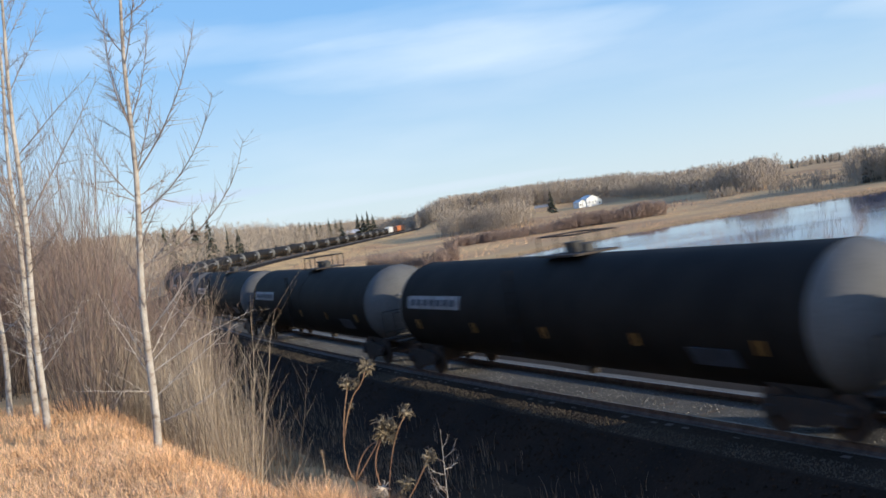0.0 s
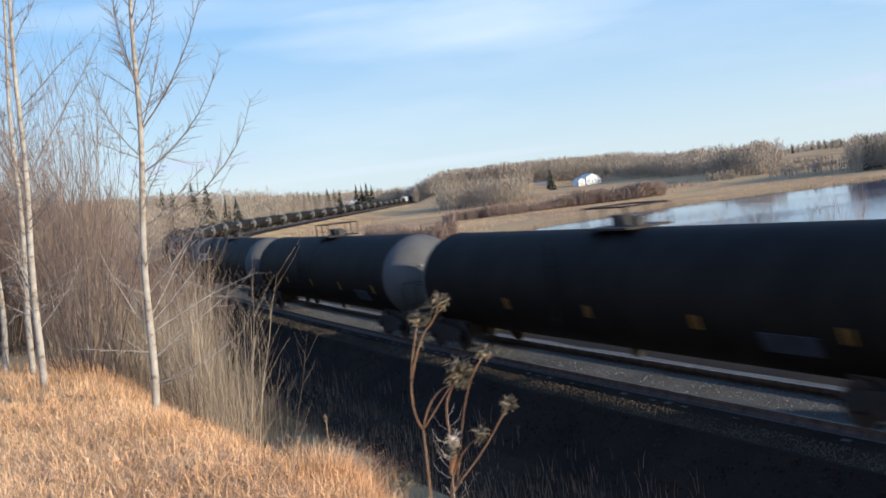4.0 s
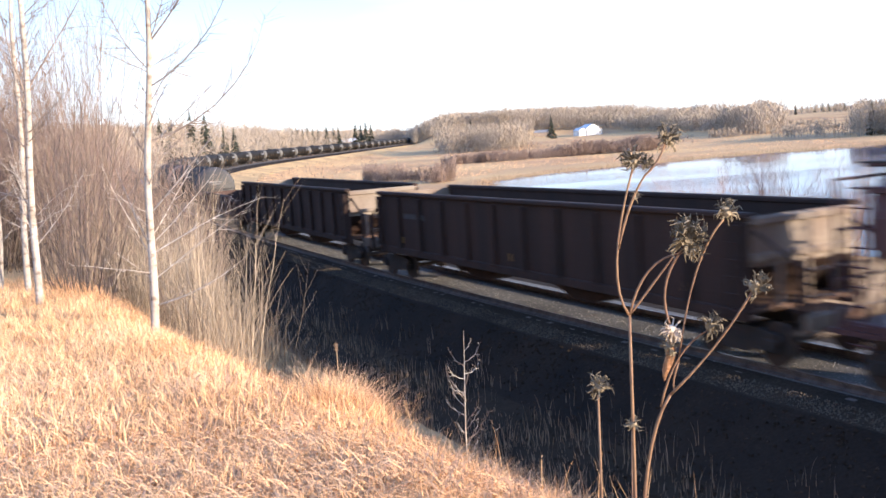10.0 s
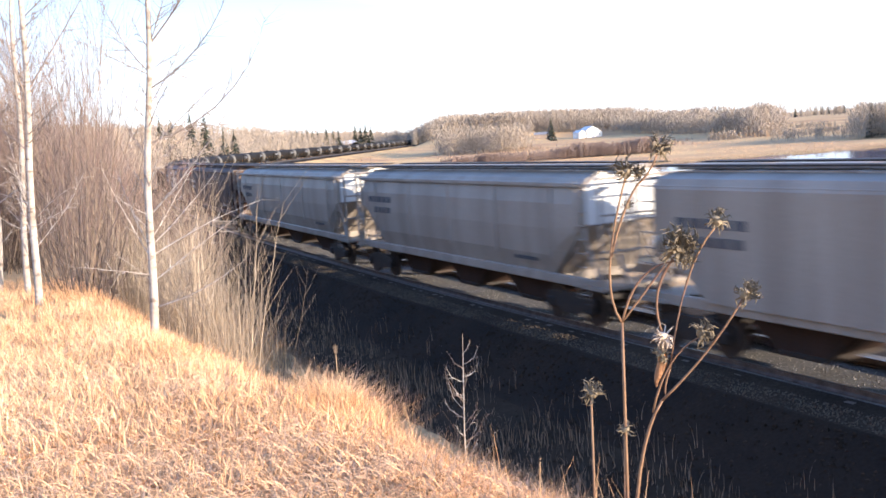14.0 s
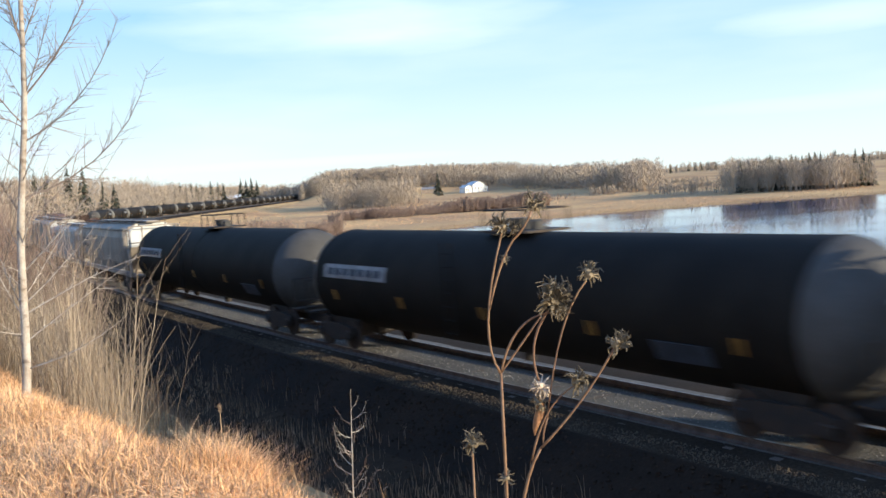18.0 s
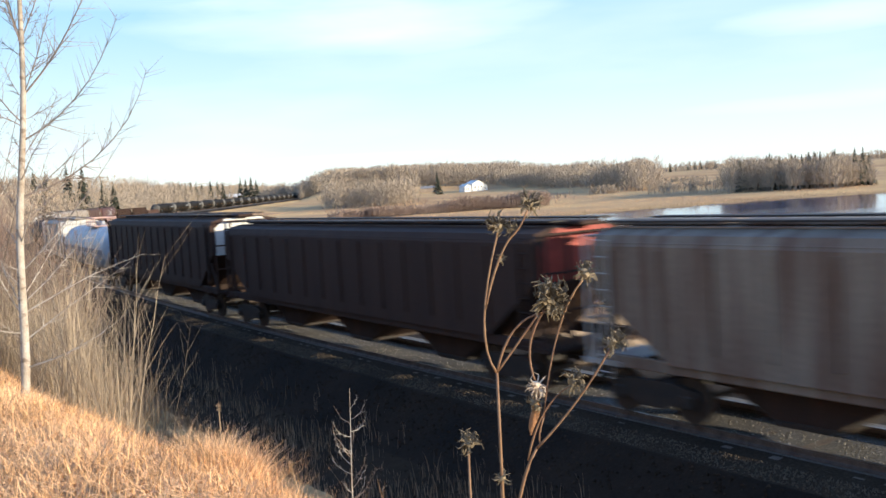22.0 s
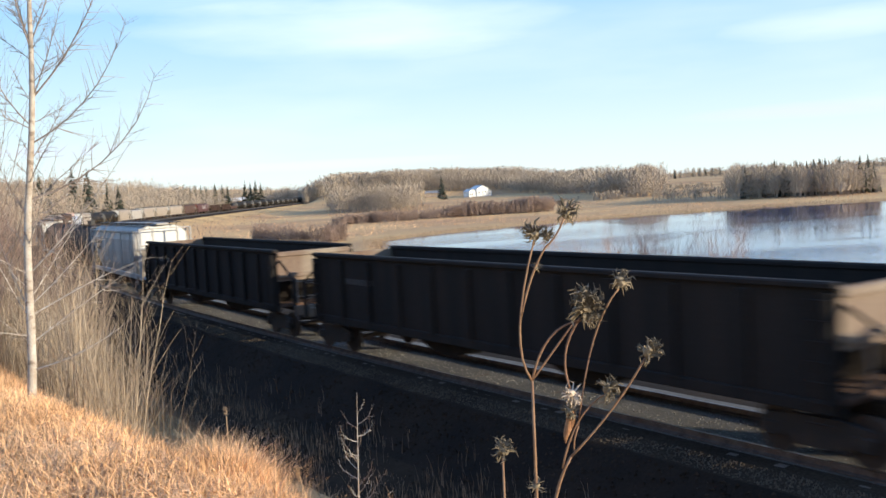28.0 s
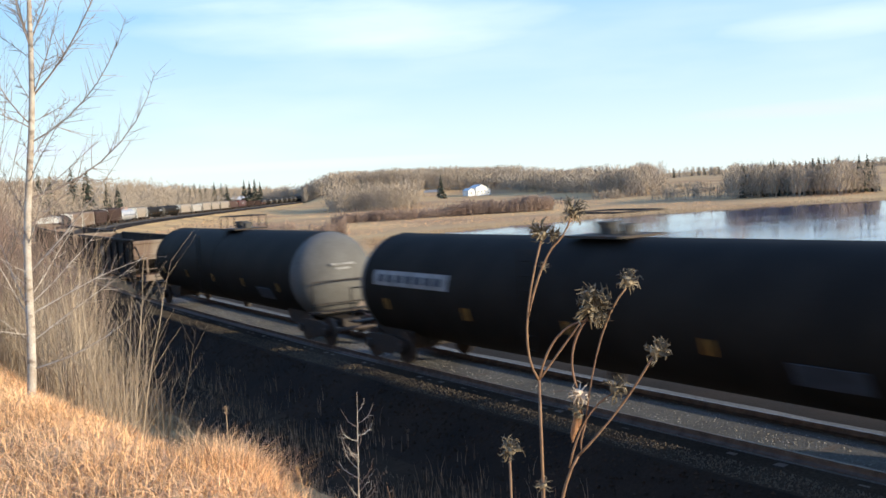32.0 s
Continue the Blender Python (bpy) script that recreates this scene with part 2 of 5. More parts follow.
# ditch earth lowered in the same way, the train's shadow partly in its colour
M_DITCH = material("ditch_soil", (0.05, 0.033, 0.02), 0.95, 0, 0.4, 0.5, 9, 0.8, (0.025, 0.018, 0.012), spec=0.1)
M_GRASS = material("dry_grass_blade", (0.8, 0.495, 0.28), 0.8, 0, 0.1, 0.5, 30, 0.0, (0.6, 0.325, 0.155), 0.6)
M_STALK = material("dead_stalk", (0.33, 0.225, 0.14), 0.85, 0, 0.15, 0.4, 30, 0.0, (0.2, 0.13, 0.08), 0.35)
M_WEEDS = material("bleached_weeds", (0.36, 0.24, 0.15), 0.85, 0, 0.15, 0.4, 30, 0.0, (0.26, 0.165, 0.1), 0.6)
M_BARK = material("white_bark", (0.52, 0.46, 0.4), 0.8, 0, 0.3, 5, 45, 0.4, (0.34, 0.27, 0.21))


def scarred(m, dark, amount):
    """Adds dark knots and short horizontal scars to a pale bark."""
    n, l = m.node_tree.nodes, m.node_tree.links
    b = n["Principled BSDF"]
    old = b.inputs["Base Color"].links[0].from_socket
    tc, mp, v = n.new("ShaderNodeTexCoord"), n.new("ShaderNodeMapping"), n.new("ShaderNodeTexNoise")
    mp.inputs["Scale"].default_value = (6.0, 6.0, 13.0)
    v.inputs["Scale"].default_value, v.inputs["Detail"].default_value = 1.0, 3.0
    r = n.new("ShaderNodeMapRange")
    r.inputs["From Min"].default_value, r.inputs["From Max"].default_value = 0.55, 0.66
    r.inputs["To Max"].default_value = amount
    mx = n.new("ShaderNodeMix")
    mx.data_type = "RGBA"
    mx.inputs["B"].default_value = (*dark, 1)
    l.new(tc.outputs["Object"], mp.inputs["Vector"])
    l.new(mp.outputs["Vector"], v.inputs["Vector"])
    l.new(v.outputs["Fac"], r.inputs["Value"])
    l.new(r.outputs["Result"], mx.inputs["Factor"])
    l.new(old, mx.inputs["A"])
    l.new(mx.outputs["Result"], b.inputs["Base Color"])


scarred(M_BARK, (0.16, 0.11, 0.08), 0.75)
M_TWIG = material("grey_twig", (0.3, 0.23, 0.18), 0.85, 0, 0.2, 2, 30, 0.0, (0.2, 0.14, 0.11), 0.25)
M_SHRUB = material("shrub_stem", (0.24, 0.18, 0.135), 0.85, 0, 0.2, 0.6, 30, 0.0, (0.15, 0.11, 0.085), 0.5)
# lighter copy of the shrub stem, sunlight on the thicket's edge included
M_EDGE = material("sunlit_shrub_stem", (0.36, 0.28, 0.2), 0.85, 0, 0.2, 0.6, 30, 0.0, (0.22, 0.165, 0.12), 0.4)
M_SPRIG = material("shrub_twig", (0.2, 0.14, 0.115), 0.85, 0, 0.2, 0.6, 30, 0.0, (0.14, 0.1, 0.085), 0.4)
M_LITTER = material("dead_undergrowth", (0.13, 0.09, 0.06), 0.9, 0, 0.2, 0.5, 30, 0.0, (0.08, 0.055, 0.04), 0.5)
M_REDTWIG = material("red_willow_stem", (0.33, 0.2, 0.155), 0.85, 0, 0.2, 0.6, 30, 0.0, (0.24, 0.14, 0.11), 0.3)
M_WOODS = material("bare_woods", (0.4, 0.32, 0.245), 0.9, 0, 0.12, 0.02, 2, 0.0, (0.31, 0.245, 0.185), 0.07)
M_BRUSH = material("bare_brush", (0.32, 0.225, 0.175), 0.9, 0, 0.12, 0.05, 2, 0.0, (0.24, 0.165, 0.13), 0.2)
M_SPRUCE = material("spruce_needles", (0.06, 0.064, 0.042), 0.85, 0, 0.2, 0.3, 8, 0.0, (0.05, 0.055, 0.035), 0.3)
M_WEED = material("weed_stem", (0.3, 0.17, 0.09), 0.7, 0, 0.25, 12, 120, 0.2, (0.2, 0.1, 0.06))
M_HEAD = material("dried_seed_head", (0.1, 0.075, 0.048), 0.85, 0, 0.3, 40, 200, 0.3, (0.26, 0.2, 0.13), 0.4)
M_LEAF = material("dry_leaf", (0.42, 0.2, 0.09), 0.8, 0, 0.25, 60, 200, 0.3, (0.25, 0.11, 0.05))
M_FLUFF = material("seed_fluff", (0.62, 0.48, 0.36), 0.9, 0, 0.2, 40, 200, 0.0, None, 0.2)
M_WALLWHITE = material("white_siding", (0.8, 0.79, 0.76), 0.7, 0, 0.08, 0.5, 10, 0.1)
M_ROOF = material("grey_shingles", (0.3, 0.28, 0.27), 0.9, 0, 0.2, 1, 12, 0.2)
M_ROOFWHITE = material("pale_sheet_roof", (0.75, 0.74, 0.72), 0.6, 0, 0.08, 0.5, 10, 0.05)
M_WINDOW = material("window_glass", (0.03, 0.035, 0.045), 0.1)
M_BARN = material("tan_wall", (0.45, 0.34, 0.25), 0.8, 0, 0.15, 0.6, 10, 0.1)

M_WATER = bpy.data.materials.new("lake_water")
M_WATER.use_nodes = True
_b = M_WATER.node_tree.nodes["Principled BSDF"]
_b.inputs["Base Color"].default_value, _b.inputs["Roughness"].default_value = (0.012, 0.045, 0.13, 1), 0.03
_b.inputs["IOR"].default_value = 1.33
_n = M_WATER.node_tree.nodes.new("ShaderNodeTexNoise")
_n.inputs["Scale"].default_value, _n.inputs["Detail"].default_value = 0.9, 4.0
_c = M_WATER.node_tree.nodes.new("ShaderNodeTexCoord")
_p = M_WATER.node_tree.nodes.new("ShaderNodeBump")
_p.inputs["Distance"].default_value = 0.1
_w = M_WATER.node_tree.nodes.new("ShaderNodeTexNoise")
_w.inputs["Scale"].default_value, _w.inputs["Detail"].default_value = 0.025, 3.0
_k = M_WATER.node_tree.nodes.new("ShaderNodeMapRange")
_k.inputs["From Min"].default_value, _k.inputs["From Max"].default_value = 0.47, 0.62
_k.inputs["To Min"].default_value, _k.inputs["To Max"].default_value = 0.2, 1.0
M_WATER.node_tree.links.new(_c.outputs["Object"], _n.inputs["Vector"])
_m = M_WATER.node_tree.nodes.new("ShaderNodeMapping")
_m.inputs["Scale"].default_value = (0.5, 2.2, 1.0)
M_WATER.node_tree.links.new(_c.outputs["Object"], _m.inputs["Vector"])
M_WATER.node_tree.links.new(_m.outputs["Vector"], _w.inputs["Vector"])
M_WATER.node_tree.links.new(_w.outputs["Fac"], _k.inputs["Value"])
_x = M_WATER.node_tree.nodes.new("ShaderNodeSeparateXYZ")
_y = M_WATER.node_tree.nodes.new("ShaderNodeMapRange")
_y.inputs["From Min"].default_value, _y.inputs["From Max"].default_value = 130.0, 205.0
_y.inputs["To Min"].default_value, _y.inputs["To Max"].default_value = 1.0, 0.12
_t = M_WATER.node_tree.nodes.new("ShaderNodeMath")
_t.operation = "MULTIPLY"
M_WATER.node_tree.links.new(_c.outputs["Object"], _x.inputs["Vector"])
M_WATER.node_tree.links.new(_x.outputs["Y"], _y.inputs["Value"])
M_WATER.node_tree.links.new(_k.outputs["Result"], _t.inputs[0])
M_WATER.node_tree.links.new(_y.outputs["Result"], _t.inputs[1])
M_WATER.node_tree.links.new(_t.outputs["Value"], _p.inputs["Strength"])
M_WATER.node_tree.links.new(_n.outputs["Fac"], _p.inputs["Height"])
M_WATER.node_tree.links.new(_p.outputs["Normal"], _b.inputs["Normal"])


# ---- the railway's line: a curve to the right, then straight on ----
X0, Y0, HEAD, K, S_END = 6.997, 21.494, 0.4782, 1 / 586.6, 335.0
RADIUS = 1 / K
CENTRE = (X0 + math.cos(HEAD) * RADIUS, Y0 + math.sin(HEAD) * RADIUS)


def line(s):
    """The place on the track's centre line at s metres and its heading (radians left of +y)."""
    sa = min(s, S_END)
    th = HEAD - K * sa
    x = X0 - (math.cos(th) - math.cos(HEAD)) / K - math.sin(th) * (s - sa)
    y = Y0 - (math.sin(th) - math.sin(HEAD)) / K + math.cos(th) * (s - sa)
    return x, y, th


def beside(s, d, z=0.0):
    """The point d metres to the left of the track (towards the camera's bank)."""
    x, y, th = line(s)
    return x - math.cos(th) * d, y - math.sin(th) * d, z


EX, EY, ETH = line(S_END)


def track_coords(x, y):
    a = (x - EX) * -math.sin(ETH) + (y - EY) * math.cos(ETH)
    if a > 0 and abs((x - EX) * math.cos(ETH) + (y - EY) * math.sin(ETH)) < 450:
        return S_END + a, -((x - EX) * math.cos(ETH) + (y - EY) * math.sin(ETH))
    qx, qy = x - CENTRE[0], y - CENTRE[1]
    th = math.atan2(-qy, -qx)
    return (HEAD - th) / K, math.hypot(qx, qy) - RADIUS


def smooth(a, b, t):
    t = max(0.0, min(1.0, (t - a) / (b - a)))
    return t * t * (3 - 2 * t)


LAKE_Z = -4.5
LAKE = [(10.6, 186), (26, 202), (42, 213), (69, 227), (101, 232), (119, 238), (139, 230), (175, 226), (215, 190), (250, 110), (225, -20),
        (130, -40), (66, 4), (46, 30), (34, 50), (27, 64), (15, 76), (10, 90), (9, 98), (13, 111), (13.6, 122), (11, 138), (9, 160)]


def lake_distance(x, y):
    """Metres to the shore, negative over the water."""
    best, inside = 1e9, False
    for i, (ax, ay) in enumerate(LAKE):
        bx, by = LAKE[i - 1]
        ex, ey = bx - ax, by - ay
        t = max(0.0, min(1.0, ((x - ax) * ex + (y - ay) * ey) / (ex * ex + ey * ey)))
        best = min(best, math.hypot(x - ax - t * ex, y - ay - t * ey))
        if (ay > y) != (by > y) and x < (bx - ax) * (y - ay) / (by - ay) + ax:
            inside = not inside
    return -best if inside else best


def crest(s):
    """Height of the bank above the cutting."""
    return float(np.interp(s, (-30, -14, 0, 10, 30, 70), (3.55, 3.5, 2.55, 2.35, 1.2, -1.3)))


def land(x, y):
    """Lie of the land away from the railway."""
    r = math.hypot(x, y)
    a = math.degrees(math.atan2(x, y)) if abs(x) + abs(y) > 1 else 0.0
    ridge = float(np.interp(a, (-60, -30, -5, 1, 7, 11, 16, 19, 26, 60), (17, 17, 15.5, 10.5, 8, 5, 2.5, 1.0, 1.5, 3)))
    z = -4.0 + 1.6 * smooth(400, 640, r) + (ridge + 2.6) * smooth(600, 800, r) + 5.0 * smooth(850, 1500, r)
    z += 0.5 * noise.noise((x * 0.012, y * 0.012, 3.1)) * smooth(150, 500, r)
    return z


def height(x, y):
    s, d = track_coords(x, y)
    if d > 0:
        top = crest(s) + 0.035 * min(max(d - 14.0, 0), 30) + 0.06 * noise.noise((x * 0.5, y * 0.5, 0))
        low = -1.45 + 0.1 * noise.noise((x * 0.4, y * 0.4, 7))
        z = low + (top - low) * smooth(7.9, 14.3, d) ** 1.15
        far = land(x, y)
        w = smooth(60, 220, d)
        z = z * (1 - w) + max(far, -2.0) * w
    else:
        base = land(x, y)
        z = -1.2 + (base + 1.2) * smooth(3.6, 27.0, -d)
        e = lake_distance(x, y) if x > -20 and math.hypot(x, y) < 400 else 99
        if e < 25:
            z = LAKE_Z - 0.9 + (max(z, LAKE_Z + 0.25) - LAKE_Z + 0.9) * smooth(-5, 5, e) if e < 5 else LAKE_Z + 0.35 + (z - LAKE_Z - 0.35) * smooth(5, 25, e)
    if -14 < d < 7.0 and s < 1250:
        z -= 0.7 * smooth(-14, -12, d) * (1 - smooth(6.0, 7.0, d))
    return z


def surface(x, y):
    """Ground height with the ballast slope beside the track."""
    s, d = track_coords(x, y)
    z = height(x, y)
    if 2.4 < d < 6.8:
        p = beside(s, 6.8)
        z = max(z, float(np.interp(d, (2.4, 2.55, 3.6, 4.4, 6.8), (-0.43, -0.48, -1.15, -1.4, height(p[0], p[1]) - 0.25))))
    return z


# ---- helpers for meshes ----
def mesh_object(name, verts, faces, mat, parent=None, label="", smooth_shade=False):
    me = bpy.data.meshes.new(name)
    me.from_pydata(verts, [], faces)
    me.materials.append(mat)
    if smooth_shade:
        me.polygons.foreach_set("use_smooth", [True] * len(me.polygons))
    ob = new(name, me)
    if parent:
        ob.parent = parent
    if label:
        ob["label"] = label
    return ob


def part(name, bm, mat, parent, label="", smooth_shade=False):
    me = bpy.data.meshes.new(name)
    if smooth_shade:
        for f in bm.faces:
            f.smooth = True
    bm.to_mesh(me)
    bm.free()
    me.materials.append(mat)
    ob = new(name, me)
    if parent:
        ob.parent = parent
    if label:
        ob["label"] = label
    return ob


def box(bm, x, y, z, sx, sy, sz, rx=0, ry=0, rz=0, bevel=0.0):
    r = bmesh.ops.create_cube(bm, size=1, matrix=pose(x, y, z, rx, ry, rz) @ Matrix.Diagonal((sx, sy, sz, 1)))
    if bevel:
        es = {e for v in r["verts"] for e in v.link_edges}
        bmesh.ops.bevel(bm, geom=list(es), offset=bevel, segments=1, affect="EDGES")
    return bm


def rod(bm, a, b, r, n=6, r2=None):
    a, b = Vector(a), Vector(b)
    d = b - a
    m = Matrix.Translation((a + b) / 2) @ d.to_track_quat("Z", "Y").to_matrix().to_4x4()
    bmesh.ops.create_cone(bm, cap_ends=True, segments=n, radius1=r, radius2=r if r2 is None else r2, depth=d.length, matrix=m)
    return bm


def lathe_y(bm, prof, n=28, cx=0.0, cz=0.0):
    """A body of revolution about an axis along y; prof: (y, radius)."""
    rings = []
    for y, r in prof:
        if r < 1e-4:
            rings.append([bm.verts.new((cx, y, cz))])
        else:
            rings.append([bm.verts.new((cx + r * math.cos(2 * math.pi * i / n), y, cz + r * math.sin(2 * math.pi * i / n))) for i in range(n)])
    for a, b in zip(rings, rings[1:]):
        for i in range(n):
            j = (i + 1) % n
            if len(a) == 1:
                bm.faces.new((a[0], b[j], b[i]))
            elif len(b) == 1:
                bm.faces.new((a[i], a[j], b[0]))
            else:
                bm.faces.new((a[i], a[j], b[j], b[i]))
    bmesh.ops.recalc_face_normals(bm, faces=bm.faces)
    return bm


def extrude_y(bm, outline, y0, y1):
    """A closed outline (x, z) drawn out along y."""
    a = [bm.verts.new((x, y0, z)) for x, z in outline]
    b = [bm.verts.new((x, y1, z)) for x, z in outline]
    n = len(a)
    for i in range(n):
        bm.faces.new((a[i], a[(i + 1) % n], b[(i + 1) % n], b[i]))
    bm.faces.new(a)
    bm.faces.new(b[::-1])
    bmesh.ops.recalc_face_normals(bm, faces=bm.faces)
    return bm


def extrude_x(bm, outline, x0, x1):
    """A closed outline (y, z) drawn out along x."""
    a = [bm.verts.new((x0, y, z)) for y, z in outline]
    b = [bm.verts.new((x1, y, z)) for y, z in outline]
    n = len(a)
    for i in range(n):
        bm.faces.new((a[i], a[(i + 1) % n], b[(i + 1) % n], b[i]))
    bm.faces.new(a)
    bm.faces.new(b[::-1])
    bmesh.ops.recalc_face_normals(bm, faces=bm.faces)
    return bm


# ---- ground, lake, embankment ----
def build_ground():
    angles = [a for a in np.arange(-180, -64, 8.0)] + [a for a in np.arange(-64, 64, 0.65)] + [a for a in np.arange(64, 180, 8.0)]
    radii = [0.0] + list(0.7 * 1.0365 ** np.arange(0, 242))
    verts, faces, n = [(0, 0, height(0, 0))], [], len(angles)
    for r in radii[1:]:
        for a in angles:
            x, y = r * math.sin(radians(a)), r * math.cos(radians(a))
            verts.append((x, y, height(x, y)))
    for i in range(n):
        faces.append((0, 1 + (i + 1) % n, 1 + i))
    for k in range(len(radii) - 2):
        o = 1 + k * n
        for i in range(n):
            j = (i + 1) % n
            faces.append((o + i, o + j, o + n + j, o + n + i))
    g = mesh_object("ground", verts, faces, M_GROUND, None, "", True)
    tagged(g, "rolling ground of dry tan autumn grass", "ground", "", "structure")


def build_lake():
    c = Vector((110, 110, 0))
    verts = []
    for x, y in LAKE:
        v = Vector((x, y, 0))
        w = v + (v - c).normalized() * 4
        verts.append((w.x, w.y, LAKE_Z))
    w = mesh_object("water", verts, [tuple(range(len(verts)))], M_WATER)
    tagged(w, "calm open lake reflecting the pale blue sky", "lake", "", "structure")


def build_embankment():
    prof = [(-13.5, None), (-8.5, -1.65), (-5.6, -1.0), (-4.8, -0.6), (-2.3, -0.42), (-1.2, -0.3), (0, -0.31), (1.2, -0.3), (1.6, -0.33), (2.35, -0.42), (2.55, -0.48), (3.6, -1.15), (4.4, -1.4), (6.8, None)]
    ss = list(np.arange(-120, 120, 1.5)) + list(np.arange(120, 1200, 8.0))
    verts, faces, n = [], [], len(prof)
    for s in ss:
        for d, z in prof:
            p = beside(s, d)
            if z is None:
                z = height(p[0], p[1]) - (0.12 if d < 0 else 0.25)
            jit = 0.05 * noise.noise((s * 0.6, d * 1.3, 4.0)) if abs(d) > 2 else 0
            verts.append((p[0], p[1], z + jit))
    for i in range(len(ss) - 1):
        for j in range(n - 1):
            faces.append((i * n + j, i * n + j + 1, (i + 1) * n + j + 1, (i + 1) * n + j))
    e = mesh_object("railway_embankment", verts, faces, M_BALLAST, None, "", True)
    me = e.data
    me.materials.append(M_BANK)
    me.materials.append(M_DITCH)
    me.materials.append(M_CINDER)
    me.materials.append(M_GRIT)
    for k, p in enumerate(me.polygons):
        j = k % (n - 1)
        # far shoulder (j 2, 3) blackened to give the darkness under the cars
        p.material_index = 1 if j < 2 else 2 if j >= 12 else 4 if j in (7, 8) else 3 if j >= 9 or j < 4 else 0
    tagged(e, "railway embankment with grey ballast and dry grass slopes", "embankment", "", "structure")
    return e


GAUGE, RAIL_Z = 1.05, -0.12


def build_track(bank):
    ss = list(np.arange(-120, 130, 1.0)) + list(np.arange(130, 1180, 6.0))
    out = [(-0.07, -0.17), (0.07, -0.17), (0.07, -0.15), (0.012, -0.12), (0.012, -0.04), (0.036, -0.03), (0.036, 0), (-0.036, 0), (-0.036, -0.03), (-0.012, -0.04), (-0.012, -0.12), (-0.07, -0.15)]
    for side in (-1, 1):
        verts, faces, n = [], [], len(out)
        for s in ss:
            for x, z in out:
                verts.append(beside(s, side * GAUGE + x, z + RAIL_Z))
        for i in range(len(ss) - 1):
            for j in range(n):
                k = (j + 1) % n
                faces.append((i * n + j, i * n + k, (i + 1) * n + k, (i + 1) * n + j))
        mesh_object("rail", verts, faces, M_RAIL, bank, "worn steel running rail")
    bm = bmesh.new()
    box(bm, 0, 0, -0.285 + RAIL_Z, 2.9, 0.24, 0.18, bevel=0.015)
    tie = part("tie", bm, M_TIE, bank)
    k = 0
    for s in np.arange(-40, 110, 0.56):
        x, y, th = line(s)
        ob = tie if k == 0 else new("tie", tie.data)
        ob.parent = bank
        ob.matrix_basis = pose(x, y, random.uniform(-0.01, 0.01), 0, 0, math.degrees(th) + random.uniform(-0.8, 0.8))
        k += 1


build_ground()
build_lake()
BANK = build_embankment()
build_track(BANK)


def build_stones():
    rng = random.Random(12)
    V, Fc = [], []
    for _ in range(15000):
        s, d = rng.uniform(-12, 40), rng.uniform(-2.1, 1.25)
        x, y, _z = beside(s, d)
        z = -0.335 if abs(d) < 1.2 else -0.34 - 0.11 * (abs(d) - 1.2)
        r = rng.uniform(0.025, 0.055)
        o = len(V)
        for k in range(4):
            a = k * 1.571 + rng.uniform(-0.4, 0.4)
            V.append((x + math.cos(a) * r, y + math.sin(a) * r, z + rng.uniform(-0.01, 0.015)))
        V.append((x + rng.uniform(-0.3, 0.3) * r, y, z + r * rng.uniform(0.7, 1.1)))
        V.append((x, y, z - r))
        for k in range(4):
            Fc.append((o + k, o + (k + 1) % 4, o + 4))
            Fc.append((o + (k + 1) % 4, o + k, o + 5))
    ob = mesh_object("ballast_stones", V, Fc, M_STONE)
    tagged(ob, "loose grey crushed ballast stones between the rails", "ballast", "", "stuff")


build_stones()


def shoulder_stones():
    rng = random.Random(15)
    V, Fc = [], []
    for _ in range(12000):
        s, d = rng.uniform(-13, 45), rng.uniform(1.65, 2.3)
        x, y, _z = beside(s, d)
        z, r = -0.33 - 0.12 * (d - 1.6), rng.uniform(0.012, 0.03)
        o = len(V)
        for k in range(4):
            a = k * 1.571 + rng.uniform(-0.4, 0.4)
            V.append((x + math.cos(a) * r, y + math.sin(a) * r, z + rng.uniform(-0.02, 0.005)))
        V.append((x + rng.uniform(-0.3, 0.3) * r, y, z + r * rng.uniform(0.9, 1.6)))
        for k in range(4):
            Fc.append((o + k, o + (k + 1) % 4, o + 4))
    ob = mesh_object("shoulder_stones", V, Fc, M_SHOULDER)
    tagged(ob, "brown ballast stones on the track shoulder, lightened for the strip of sun", "ballast", "", "stuff")


shoulder_stones()


def slope_stones():
    rng = random.Random(13)
    V, Fc = [], []
    for _ in range(6000):
        s, d = rng.uniform(-13, 40), 2.45 + 3.2 * rng.random() ** 1.3
        x, y, _z = beside(s, d)
        z = surface(x, y)
        r = rng.uniform(0.02, 0.06)
        o = len(V)
        for k in range(4):
            a = k * 1.571 + rng.uniform(-0.4, 0.4)
            V.append((x + math.cos(a) * r, y + math.sin(a) * r, z + rng.uniform(-0.01, 0.015)))
        V.append((x, y, z + r * rng.uniform(0.6, 1.0)))
        for k in range(4):
            Fc.append((o + k, o + (k + 1) % 4, o + 4))
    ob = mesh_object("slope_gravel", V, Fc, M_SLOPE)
    tagged(ob, "dark brown gravel strewn down the embankment slope", "gravel", "", "stuff")


slope_stones()


